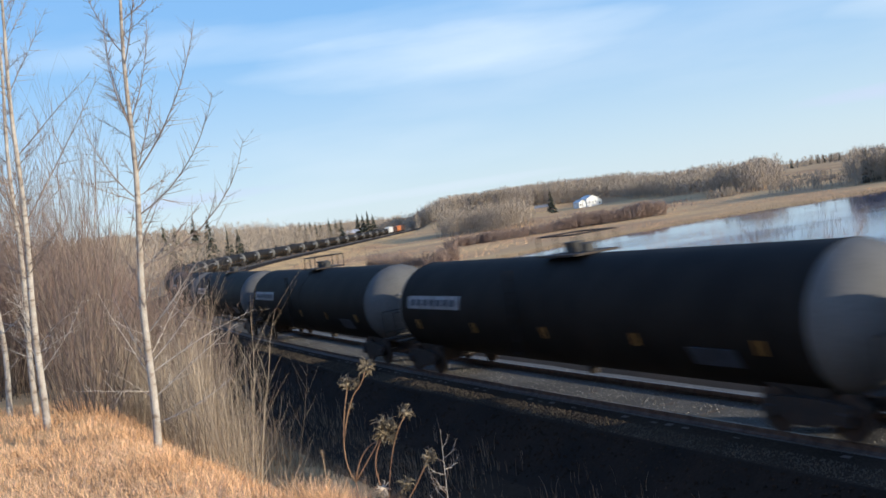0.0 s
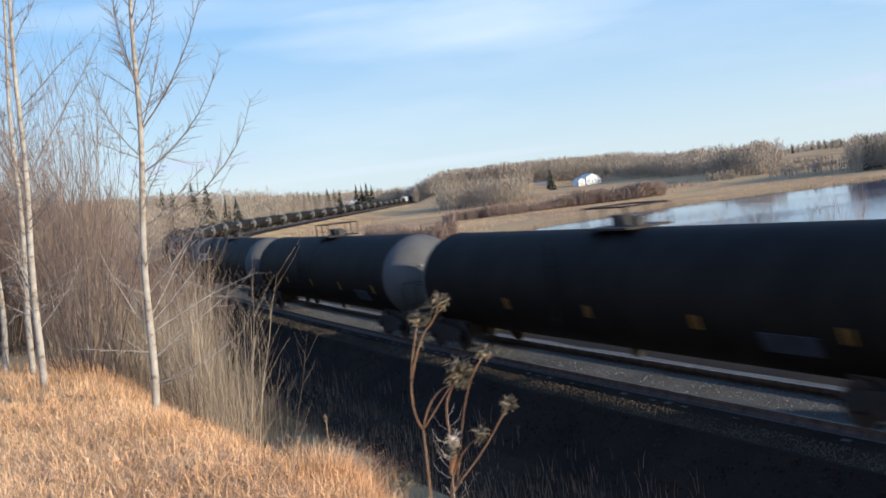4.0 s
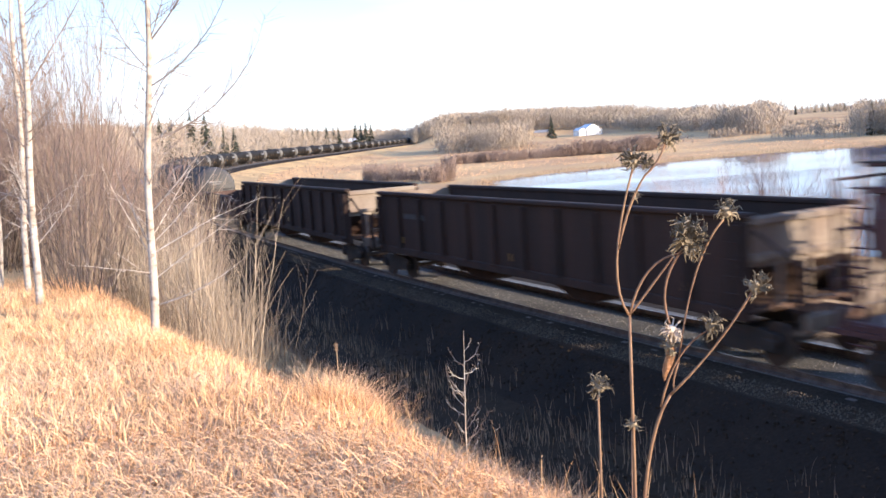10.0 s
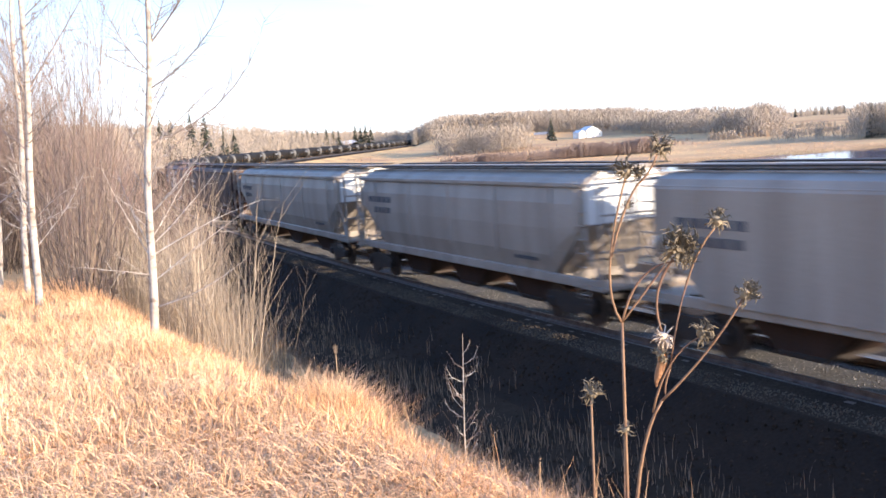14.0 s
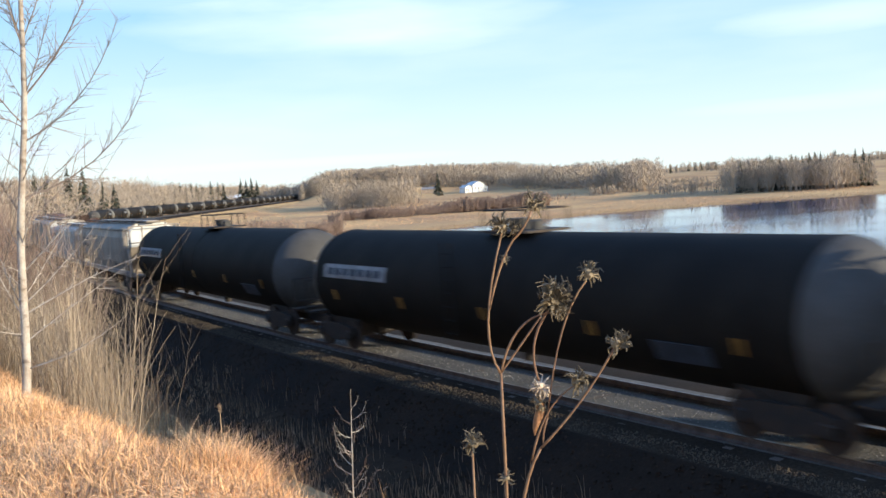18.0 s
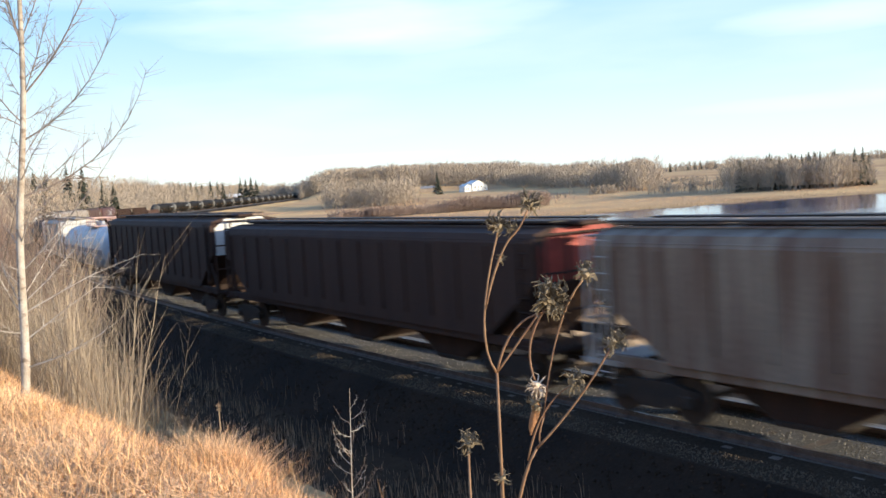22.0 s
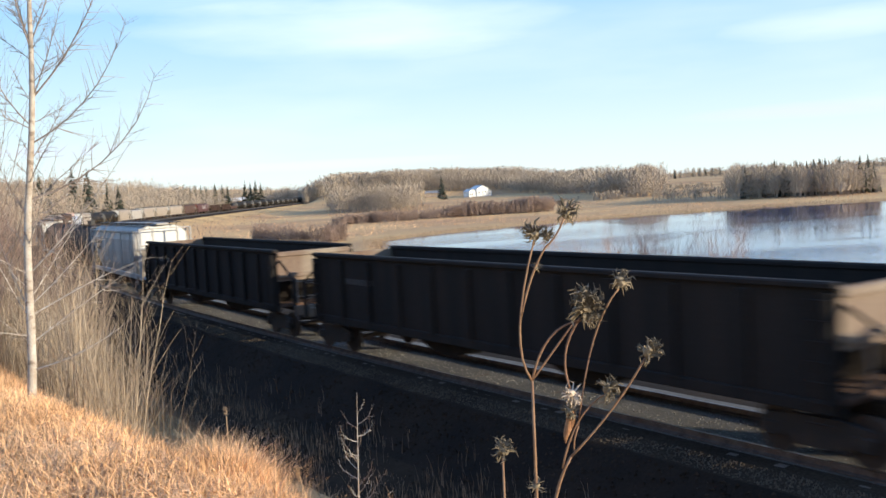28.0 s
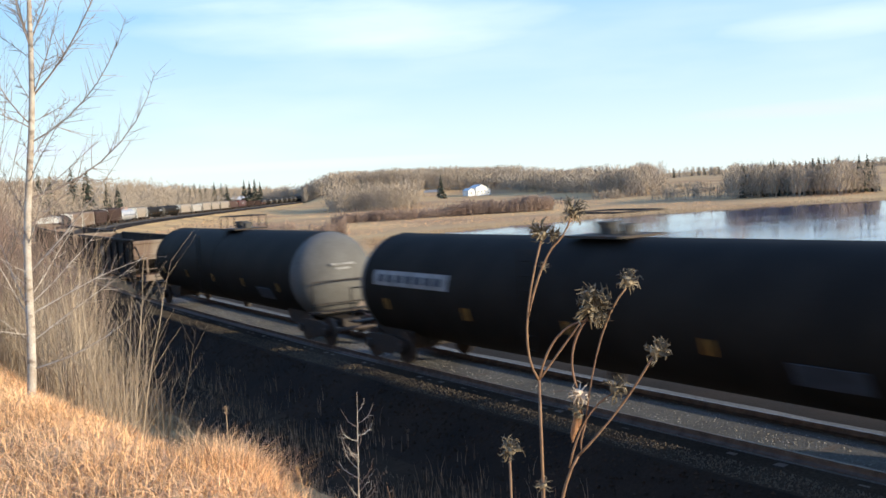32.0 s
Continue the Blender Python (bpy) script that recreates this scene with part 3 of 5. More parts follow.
# ---- railway cars: built along +y, rail tops at z = 0 ----
def wheelset(parent, y):
    for sx in (-1, 1):
        bm = bmesh.new()
        m = pose(sx * GAUGE, 0, 0.37, 0, 90, 0)
        bmesh.ops.create_cone(bm, cap_ends=True, segments=20, radius1=0.49, radius2=0.47, depth=0.12, matrix=m)
        bmesh.ops.create_cone(bm, cap_ends=True, segments=12, radius1=0.13, radius2=0.13, depth=0.3, matrix=m)
        w = part("wheel", bm, M_WHEEL, parent)
        w.location = (0, y, 0)
    bm = rod(bmesh.new(), (-GAUGE, y, 0.37), (GAUGE, y, 0.37), 0.08, 8)
    part("axle", bm, M_WHEEL, parent)


def bogie(parent, y):
    bm = bmesh.new()
    for sx in (-1, 1):
        x = sx * (GAUGE + 0.19)
        out = [(-1.15, 0.46), (-1.1, 0.62), (-0.5, 0.72), (0.5, 0.72), (1.1, 0.66), (1.15, 0.46), (0.75, 0.32), (0.35, 0.16), (-0.35, 0.16), (-0.75, 0.32)]
        extrude_x(bm, out, x - 0.07, x + 0.07)
        for k in (-0.14, 0, 0.14):
            rod(bm, (x, k, 0.22), (x, k, 0.56), 0.07, 8)
        for k in (-0.95, 0.95):
            box(bm, x + sx * 0.06, k, 0.38, 0.14, 0.3, 0.28, bevel=0.03)
    box(bm, 0, 0, 0.5, 2.4, 0.4, 0.26, bevel=0.03)
    b = part("bogie", bm, M_DARKSTEEL, parent, "dark cast steel truck")
    b.location = (0, y, 0)
    wheelset(b, -0.92)
    wheelset(b, 0.92)
    return b


def running_gear(car, length, inset=1.9):
    h = length / 2
    bogie(car, h - inset - 0.5)
    bogie(car, -h + inset + 0.5)
    for e in (1, -1):
        bm = box(bmesh.new(), 0, e * (h - 0.35), 0.82, 0.22, 0.7, 0.24, bevel=0.03)
        box(bm, 0, e * (h - 0.06), 0.82, 0.3, 0.24, 0.34, bevel=0.05)
        part("coupler", bm, M_RUSTSTEEL, car)
        bm = bmesh.new()
        pts = [(0.2, h - 0.5, 0.7), (0.24, h - 0.3, 0.45), (0.22, h - 0.05, 0.42)]
        for a, b in zip(pts, pts[1:]):
            rod(bm, (a[0], e * a[1], a[2]), (b[0], e * b[1], b[2]), 0.03, 6)
        part("air_hose", bm, M_DARKSTEEL, car)


def ladder(car, x, y, z0, z1, mat, across="y", width=0.42):
    bm = bmesh.new()
    w = width / 2
    dx, dy = (0, w) if across == "y" else (w, 0)
    for s in (-1, 1):
        rod(bm, (x + s * dx, y + s * dy, z0), (x + s * dx, y + s * dy, z1), 0.022, 5)
    z = z0 + 0.12
    while z < z1:
        rod(bm, (x - dx, y - dy, z), (x + dx, y + dy, z), 0.018, 5)
        z += 0.36
    return part("ladder", bm, mat, car)


def stencil(car, x, y, z, w, h, bars, mat=None, name="stencil"):
    """A row of plain bars on the car's side, standing for its lettering."""
    step = w / bars
    for i in range(bars):
        bm = box(bmesh.new(), x, y + w / 2 - (i + 0.5) * step, z, 0.012, step * 0.62, h)
        part(name, bm, mat or M_FADED, car)


def tank_car(length, mat=M_BLACK, r=1.61, top=3.76, label="", label_panel=True, band=False, deck=1.9, head=None, inset=0.72):
    car = new("tank_car")
    h = length / 2 - inset
    cz = top - r
    dish = 1.15
    prof = [(y, r) for y in np.linspace(-h + dish, h - dish, 6)]
    part("shell", lathe_y(bmesh.new(), prof, 40, 0, cz), mat, car, smooth_shade=True)
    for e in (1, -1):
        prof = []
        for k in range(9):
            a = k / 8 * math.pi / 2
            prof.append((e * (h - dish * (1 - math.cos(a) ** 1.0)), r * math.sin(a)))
        part("tank_head", lathe_y(bmesh.new(), prof, 40, 0, cz), (head or M_SUNNED_END) if mat is M_BLACK else mat, car, "dished tank end", True)
    for y in (-h + dish, 0.0, h - dish):
        bm = lathe_y(bmesh.new(), [(y - 0.04, r + 0.001), (y - 0.03, r + 0.012), (y + 0.03, r + 0.012), (y + 0.04, r + 0.001)], 40, 0, cz)
        part("weld_band", bm, mat, car, smooth_shade=True)
    for e in (1, -1):
        bm = bmesh.new()
        box(bm, 0, e * (h - 1.2), cz - r - 0.02, 0.7, 3.4, 0.34, bevel=0.04)
        extrude_x(bm, [(e * (h - 3.0), cz - r * 0.75), (e * (h - 1.2), cz - r * 0.75), (e * (h - 1.5), cz - r - 0.15), (e * (h - 2.7), cz - r - 0.15)], -1.0, 1.0)
        part("stub_sill", bm, M_DARKSTEEL, car)
        bm = bmesh.new()
        y = e * (h + 0.22)
        for x in (-1.35, 1.35):
            rod(bm, (x, y, 0.95), (x, y, 2.05), 0.025, 5)
        for z in (1.25, 2.05):
            rod(bm, (-1.35, y, z), (1.35, y, z), 0.025, 5)
        box(bm, 0, y - e * 0.1, 0.96, 2.8, 0.5, 0.05)
        part("end_platform", bm, M_DARKSTEEL, car)
    ladder(car, -r - 0.1, 1.3, 1.0, top - 0.2, mat)
    ladder(car, r + 0.1, 1.3, 1.0, top - 0.2, mat)
    bm = bmesh.new()
    box(bm, 0, 0, top + 0.03, 1.5, deck, 0.06)
    yr, rr = deck / 2 - 0.05, 0.035 if deck > 3 else 0.025
    for x in (-0.73, 0.73):
        for y in np.linspace(-yr, yr, 3 if deck < 3 else 5):
            rod(bm, (x, y, top + 0.03), (x, y, top + 0.6), rr, 5)
        rod(bm, (x, -yr, top + 0.6), (x, yr, top + 0.6), rr, 5)
        if deck > 3:
            rod(bm, (x, -yr, top + 0.32), (x, yr, top + 0.32), rr, 5)
    for y in (-yr, yr):
        rod(bm, (-0.73, y, top + 0.6), (0.73, y, top + 0.6), rr, 5)
    part("walkway", bm, M_PINKRAIL if deck > 3 else M_DARKSTEEL, car, "steel top platform with safety rails")
    bm = bmesh.new()
    rod(bm, (0, 0.2, top - 0.1), (0, 0.2, top + 0.3), 0.27, 16)
    rod(bm, (0, 0.2, top + 0.3), (0, 0.2, top + 0.36), 0.31, 16)
    box(bm, 0, -0.5, top + 0.16, 0.34, 0.3, 0.32, bevel=0.05)
    part("manway", bm, M_LILAC if deck > 3 else M_DULL, car)
    bm = rod(bmesh.new(), (0, 0.1, cz - r - 0.25), (0, 0.1, cz - r + 0.1), 0.16, 10)
    part("outlet_valve", bm, M_DARKSTEEL, car)
    for x in (-1, 1):
        if label_panel:
            # lettering on a pale panel near the leading end
            bm = bmesh.new()
            n = 10
            y1, y0 = h - 1.7, h - 5.7
            z0, z1 = cz + 0.16, cz + 0.6
            prev = None
            for i in range(n + 1):
                z = z0 + (z1 - z0) * i / n
                xx = x * (math.sqrt(r * r - (z - cz) ** 2) + 0.006)
                cur = (bm.verts.new((xx, y0, z)), bm.verts.new((xx, y1, z)))
                if prev:
                    bm.faces.new((prev[0], prev[1], cur[1], cur[0]))
                prev = cur
            part("lettering_panel", bm, M_FADED, car, "pale lettering panel")
            zc = (z0 + z1) / 2
            xx = x * (math.sqrt(r * r - (zc - cz) ** 2) + 0.03)
            for i in range(7):
                bm = box(bmesh.new(), xx, y1 - 0.5 - i * 0.5, zc, 0.02, 0.3, 0.22, 0, x * -13, 0)
                part("lettering_bar", bm, M_BAND, car)
        for i in range(5):
            y = -h + 2.4 + i * (2 * h - 4.8) / 4
            for k in (-0.09, 0.09):
                bm = box(bmesh.new(), x * (math.sqrt(r * r - 0.16) + 0.012), y + k, cz - 0.4, 0.016, 0.08, 0.34, 0, x * 15, 0)
                part("reflector", bm, M_REFLECT, car, "amber reflective strip")
        bm = bmesh.new()
        box(bm, x * (math.sqrt(r * r - 0.49) + 0.012), -h + 3.9, cz - 0.7, 0.016, 1.5, 0.5, 0, x * 29, 0)
        part("data_panel", bm, M_BAND if mat is M_BLACK else M_STENCIL, car)
    if band:
        for x in (-1, 1):
            bm = bmesh.new()
            box(bm, x * (r + 0.004), 0, cz - 0.02, 0.02, 2 * h - 2.4, 0.3)
            part("side_stripe", bm, M_STRIPE, car, "blue-grey stripe along the tank")
    for e in (1, -1):
        for k in range(3):
            bm = box(bmesh.new(), 0.0, e * (h + 0.012 - 0.03 * k), cz + 0.3 + 0.16 * (1 - k), 0.9 - 0.3 * k, 0.03, 0.07)
            part("end_stencil", bm, M_FADED, car)
    running_gear(car, length)
    tagged(car, label or "black cylindrical tank car on the track", "tank car", "cars of the freight train")
    return car


def end_frame(car, y, e, z0, z1, half, mat):
    """Open end platform with posts, ladders and a brake wheel."""
    bm = bmesh.new()
    for x in (-half + 0.08, -half * 0.45, half * 0.45, half - 0.08):
        rod(bm, (x, y, z0), (x, y, z1), 0.045, 6)
    for z in np.linspace(z0 + 0.1, z1, 4):
        rod(bm, (-half + 0.08, y, z), (half - 0.08, y, z), 0.03, 6)
    part("end_frame", bm, mat, car)


def hopper_car(length, mat, top=4.35, half=1.5, curved=True, ribs=False, label="", logo=False, hatch=None, bays=3, end_mat=None, sheet_mat=None):
    car = new("covered_hopper")
    h = length / 2 - 0.55
    eb = 2.3
    bot = 1.15
    ov = 0.4 if ribs else 0.9  # how far the end sheet stands in from the platform's end
    # body outline: rounded sides or upright ones
    if curved:
        side = [(half * 0.86, bot), (half * 0.96, bot + 0.55), (half, bot + 1.3), (half * 0.995, bot + 2.0), (half * 0.93, top - 0.42), (half * 0.8, top - 0.16), (half * 0.55, top)]
    else:
        side = [(half, bot), (half, bot + 1.0), (half, bot + 2.0), (half, top - 0.35), (half * 0.93, top - 0.12), (half * 0.6, top)]
    out = side + [(-x, z) for x, z in side[::-1]]
    bm = bmesh.new()
    n = len(out)
    y1 = h - eb
    rings = []
    for y, f in ((-h + ov, 1), (-y1 + 0.2, 0), (y1 - 0.2, 0), (h - ov, 1)):
        ring = []
        for x, z in out:
            zz = z
            if f:
                zz = max(z, bot + 1.45)
            ring.append(bm.verts.new((x, y, zz)))
        rings.append(ring)
    for a, b in zip(rings, rings[1:]):
        for i in range(n):
            bm.faces.new((a[i], a[(i + 1) % n], b[(i + 1) % n], b[i]))
    bmesh.ops.remove_doubles(bm, verts=bm.verts, dist=0.001)
    for a in (rings[0], rings[-1]):
        vs = [v for v in a if v.is_valid]
        bmesh.ops.contextual_create(bm, geom=vs)
    bmesh.ops.recalc_face_normals(bm, faces=bm.faces)
    part("body", bm, mat, car, smooth_shade=False)
    for x in (-1, 1):
        bm = bmesh.new()
        box(bm, x * half * 0.9, 0, bot - 0.08, 0.14, 2 * h - 0.4, 0.26, bevel=0.02)
        part("side_sill", bm, mat, car)
        bm = bmesh.new()
        box(bm, x * half * 0.95, 0, top - 0.32, 0.1, 2 * h - 1.6, 0.13, bevel=0.02)
        part("top_chord", bm, mat, car)
        if ribs:
            for i in range(15):
                y = -h + 1.0 + i * (2 * h - 2.0) / 14
                bm = box(bmesh.new(), x * (half + 0.005), y, (top + bot) / 2 - 0.05, 0.1, 0.1, top - bot - 0.75, bevel=0.012)
                part("side_post", bm, mat, car)
        else:
            for i in range(5):
                y = -y1 + i * 2 * y1 / 4
                bm = box(bmesh.new(), x * (half + 0.006), y, bot + 1.45, 0.02, 0.05, 2.0)
                part("seam", bm, mat, car)
        ladder(car, x * (half + 0.08), h - 0.75, 0.7, top - 0.2, end_mat or mat)
        ladder(car, x * (half + 0.08), -h + 0.75, 0.7, top - 0.2, end_mat or mat)
        if ribs:
            continue
        stencil(car, x * (half + 0.015), y1 - 0.4, 2.9, 2.2, 0.22, 5, M_BAND if mat in (M_GREY, M_PALE) else M_FADED)
        stencil(car, x * (half + 0.015), y1 - 0.6, 2.5, 1.6, 0.22, 4, M_BAND if mat in (M_GREY, M_PALE) else M_FADED)
        stencil(car, x * half * 1.0, -y1 + 1.4, 1.55, 1.3, 0.1, 4, M_BAND if mat in (M_GREY, M_PALE) else M_FADED)
    # bays dark on every car, whatever its paint: the shade underneath is coloured in
    for b in range(bays):
        y = (b - (bays - 1) / 2) * (2 * y1 - 0.6) / bays
        w = (2 * y1 - 1.0) / bays / 2
        bm = extrude_x(bmesh.new(), [(y - w, bot + 0.05), (y + w, bot + 0.05), (y + 0.7, 0.24), (y - 0.7, 0.24)], -half * 0.58, half * 0.58)
        part("hopper_bay", bm, M_COAL, car)
        bm = box(bmesh.new(), 0, y, 0.2, half * 1.2, 1.3, 0.12, bevel=0.02)
        part("outlet_gate", bm, M_DARKSTEEL, car)
    bm = box(bmesh.new(), 0, 0, 0.85, 0.5, 2 * h, 0.3, bevel=0.02)
    part("centre_sill", bm, M_DARKSTEEL, car)
    bm = bmesh.new()
    for x in (-0.75, 0.75):
        box(bm, x, 0, top + 0.14, 0.45, 2 * h - 0.6, 0.04)
        for y in np.linspace(-h + 0.5, h - 0.5, 10):
            rod(bm, (x, y, top - 0.2), (x, y, top + 0.13), 0.02, 5)
    part("roof_walk", bm, M_DARKSTEEL, car, "steel roof walkway")
    for i in range(6):
        bm = box(bmesh.new(), 0, -h + 1.6 + i * (2 * h - 3.2) / 5, top + 0.07, 0.7, (2 * h - 3.2) / 5.4, 0.12, bevel=0.03)
        part("roof_hatch", bm, hatch or mat, car)
    em = end_mat or mat
    for e in (1, -1):
        bm = bmesh.new()
        v = [(-half * 0.9, e * (h - ov), bot + 1.45), (half * 0.9, e * (h - ov), bot + 1.45), (half * 0.8, e * (y1 - 0.1), bot - 0.1), (-half * 0.8, e * (y1 - 0.1), bot - 0.1)]
        vs = [bm.verts.new(p) for p in v] + [bm.verts.new((p[0], p[1] + e * 0.06, p[2] - 0.02)) for p in v]
        for f in ((0, 1, 2, 3), (7, 6, 5, 4), (0, 4, 5, 1), (1, 5, 6, 2), (2, 6, 7, 3), (3, 7, 4, 0)):
            bm.faces.new([vs[i] for i in f])
        bmesh.ops.recalc_face_normals(bm, faces=bm.faces)
        # ribbed cars: slope sheet darkened to hold the shade of the end recess
        part("slope_sheet", bm, M_COAL if ribs else mat, car)
        # most cars get a paler upper end sheet, the low sun put into its colour
        bm = extrude_y(bmesh.new(), [(-half * 0.9, bot + 1.46), (half * 0.9, bot + 1.46), (half * 0.9, top - 0.45), (half * 0.55, top - 0.03), (-half * 0.55, top - 0.03), (-half * 0.9, top - 0.45)], e * (h - ov + 0.015), e * (h - ov + 0.07))
        part("end_sheet", bm, sheet_mat or em, car)
        bm = box(bmesh.new(), 0, e * (y1 + 0.1), bot + 0.25, half * 1.5, 0.06, 0.9)
        part("bay_sheet", bm, em, car)
        end_frame(car, e * (h - 0.12), e, 0.9, top - 0.15, half, em)
        bm = box(bmesh.new(), 0, e * (h - 0.55), 1.0, 2 * half, 1.1, 0.1)
        part("end_platform", bm, em, car)
        for x in (-half + 0.1, half - 0.1):
            for bm in (rod(bmesh.new(), (x, e * (h - 0.2), 1.0), (x, e * (h - 1.1), bot + 1.6), 0.05, 6), rod(bmesh.new(), (x * 0.4, e * (h - 0.2), 1.0), (x * 0.4, e * (h - 1.1), bot + 1.6), 0.05, 6)):
                part("end_brace", bm, em, car)
        if e < 0:
            bm = rod(bmesh.new(), (0.5, e * (h - 0.06), 2.0), (0.5, e * (h - 0.02), 2.0), 0.28, 14)
            part("brake_wheel", bm, M_DARKSTEEL, car)
    if logo:
        for x in (-1, 1):
            cu = bpy.data.curves.new("wordmark", "FONT")
            cu.body, cu.size, cu.extrude = "Canada", 2.05, 0.004
            cu.align_x, cu.align_y = "CENTER", "CENTER"
            t = new("wordmark", cu)
            t.parent = car
            t.matrix_basis = pose(x * (half + 0.045), 1.0, 2.62, 90, 0, 90 * x)
            cu.materials.append(M_STENCIL)
            t["label"] = "white painted wordmark"
            bm = box(bmesh.new(), x * (half + 0.03), 1.0 + x * 2.9, 3.4, 0.02, 1.0, 0.34)
            part("flag", bm, M_STENCIL, car, "small white painted flag")
    running_gear(car, length)
    tagged(car, label, "hopper car", "cars of the freight train")
    return car


def open_car(length, mat, top, half=1.5, posts=11, label="", category="gondola car", steps=False, name="gondola", logo=False):
    """An open-topped car: floor, four walls with posts, top rails, ends."""
    car = new(name)
    full = length / 2 - 0.35
    h = length / 2 - (0.6 if steps else 1.75)
    bot = 1.05
    for x in (-1, 1):
        bm = bmesh.new()
        if steps:
            out = [(-h, bot), (h, bot), (h, top - 0.2), (h - 1.6, top - 0.2), (h - 2.4, top), (-h + 2.4, top), (-h + 1.6, top - 0.2), (-h, top - 0.2)]
            extrude_x(bm, out, x * half - 0.04, x * half + 0.04)
        else:
            box(bm, x * half, 0, (bot + top) / 2, 0.08, 2 * h, top - bot)
        part("side_wall", bm, mat, car)
        for i in range(posts):
            y = -h + 0.12 + i * (2 * h - 0.24) / (posts - 1)
            zt = top - (0.3 if steps and (i < 2 or i > posts - 3) else 0.1)
            bm = box(bmesh.new(), x * (half + 0.1), y, (bot + zt) / 2, 0.13, 0.16, zt - bot, bevel=0.02)
            part("side_post", bm, mat, car)
        if not steps:
            bm = box(bmesh.new(), x * (half + 0.03), 0, top + 0.03, 0.24, 2 * h + 0.1, 0.13, bevel=0.03)
            part("top_rail", bm, mat, car)
        bm = box(bmesh.new(), x * (half + 0.02), 0, bot - 0.06, 0.2, 2 * h, 0.24, bevel=0.02)
        part("side_sill", bm, mat, car)
        stencil(car, x * (half + 0.05), h - 3.0, bot + (top - bot) * 0.62, 1.8, 0.18, 5, M_DIM)
        ladder(car, x * (half + 0.2), h - 0.3, 0.6, top - 0.1, mat)
        ladder(car, x * (half + 0.2), -h + 0.3, 0.6, top - 0.1, mat)
        for e in (1, -1) if not steps else ():
            bm = box(bmesh.new(), x * half * 0.93, e * (full - 0.1), 1.5, 0.12, 0.12, 1.3, bevel=0.015)
            part("corner_post", bm, mat, car)
            bm = rod(bmesh.new(), (x * half * 0.93, e * (full - 0.1), 2.1), (x * half * 0.93, e * h, top - 0.3), 0.04, 6)
            part("end_brace", bm, mat, car)
        for i in range(0 if mat is M_CHAR else 3):
            bm = box(bmesh.new(), x * (half + 0.05), -h + 2 + i * (2 * h - 4) / 2, bot + 0.35, 0.02, 0.08, 0.22)
            part("reflector", bm, M_REFLECT, car, "amber reflective strip")
        if logo:
            bm = box(bmesh.new(), x * (half + 0.055), -0.1, bot + (top - bot) * 0.6, 0.02, 1.7, 0.6)
            part("emblem", bm, M_DIM, car, "faded grey plain emblem panel")
            bm = box(bmesh.new(), x * (half + 0.07), -0.1, bot + (top - bot) * 0.6, 0.02, 1.0, 0.25)
            part("emblem", bm, M_BAND, car)
    pale = M_RUSTGREY
    for e in (1, -1):
        zt = top - (0.2 if steps else 0)
        zb = bot if steps else bot + 0.95
        bm = box(bmesh.new(), 0, e * h, (zb + zt) / 2, 2 * half, 0.08, zt - zb)
        wall = part("end_wall", bm, mat if steps else pale, car, "" if steps else "pale upright end sheet")
        for k in range(4 if steps else 2):
            bm = box(bmesh.new(), 0, e * (h + 0.07), zb + 0.2 + k * (zt - zb - 0.3) / (3 if steps else 1), 2 * half, 0.1, 0.16, bevel=0.02)
            part("end_rib", bm, mat if steps else pale, wall)
        if steps:
            continue
        bm = extrude_x(bmesh.new(), [(e * (h + 0.03), zb), (e * (h - 0.05), zb), (e * (h - 1.3), bot - 0.1), (e * (h - 1.22), bot - 0.14)], -half + 0.06, half - 0.06)
        part("slope_sheet", bm, mat, car)
        for x in (-0.8, 0.0, 0.8):
            bm = box(bmesh.new(), x, e * (h + 0.1), (bot + zb) / 2 + 0.05, 0.1, 0.1, zb - bot, bevel=0.015)
            part("end_stake", bm, pale, car)
        bm = box(bmesh.new(), 0, e * (full - 0.06), 1.0, 2 * half - 0.1, 0.14, 0.34, bevel=0.02)
        part("end_sill", bm, pale, car, "pale end sill")
        bm = box(bmesh.new(), 0, e * (h + full) / 2, 0.98, 1.1, full - h, 0.08)
        part("end_platform", bm, mat, car)
        for z in (1.5, 2.05):
            bm = rod(bmesh.new(), (-half + 0.12, e * (full - 0.1), z), (half - 0.12, e * (full - 0.1), z), 0.022, 5)
            part("grab_rail", bm, pale, car)
    bm = box(bmesh.new(), 0, 0, bot + 0.02, 2 * half - 0.1, 2 * h - 0.1, 0.1)
    part("floor", bm, M_RUSTSTEEL, car)
    if not steps:
        for b in (-1, 1):
            y = b * h * 0.3
            bm = extrude_x(bmesh.new(), [(y - 2.2, bot), (y + 2.2, bot), (y + 0.5, 0.4), (y - 0.5, 0.4)], -half * 0.7, half * 0.7)
            part("hopper_bay", bm, mat, car)
    bm = box(bmesh.new(), 0, 0, 0.82, 0.5, 2 * h, 0.34, bevel=0.02)
    part("centre_sill", bm, M_DARKSTEEL, car)
    running_gear(car, length)
    tagged(car, label, category, "cars of the freight train")
    return car


def box_car(length, mat, label):
    car = new("box_car")
    h = length / 2 - 0.5
    bm = extrude_y(bmesh.new(), [(-1.5, 1.0), (1.5, 1.0), (1.5, 4.2), (0, 4.5), (-1.5, 4.2)], -h, h)
    part("body", bm, mat, car)
    for x in (-1, 1):
        bm = box(bmesh.new(), x * 1.54, 0, 2.55, 0.08, 3.0, 2.9)
        part("door", bm, mat, car)
        for i in range(9):
            bm = box(bmesh.new(), x * 1.54, -h + i * h / 4, 2.6, 0.08, 0.1, 3.1)
            part("side_post", bm, mat, car)
    running_gear(car, length)
    tagged(car, label, "box car", "cars of the freight train")
    return car


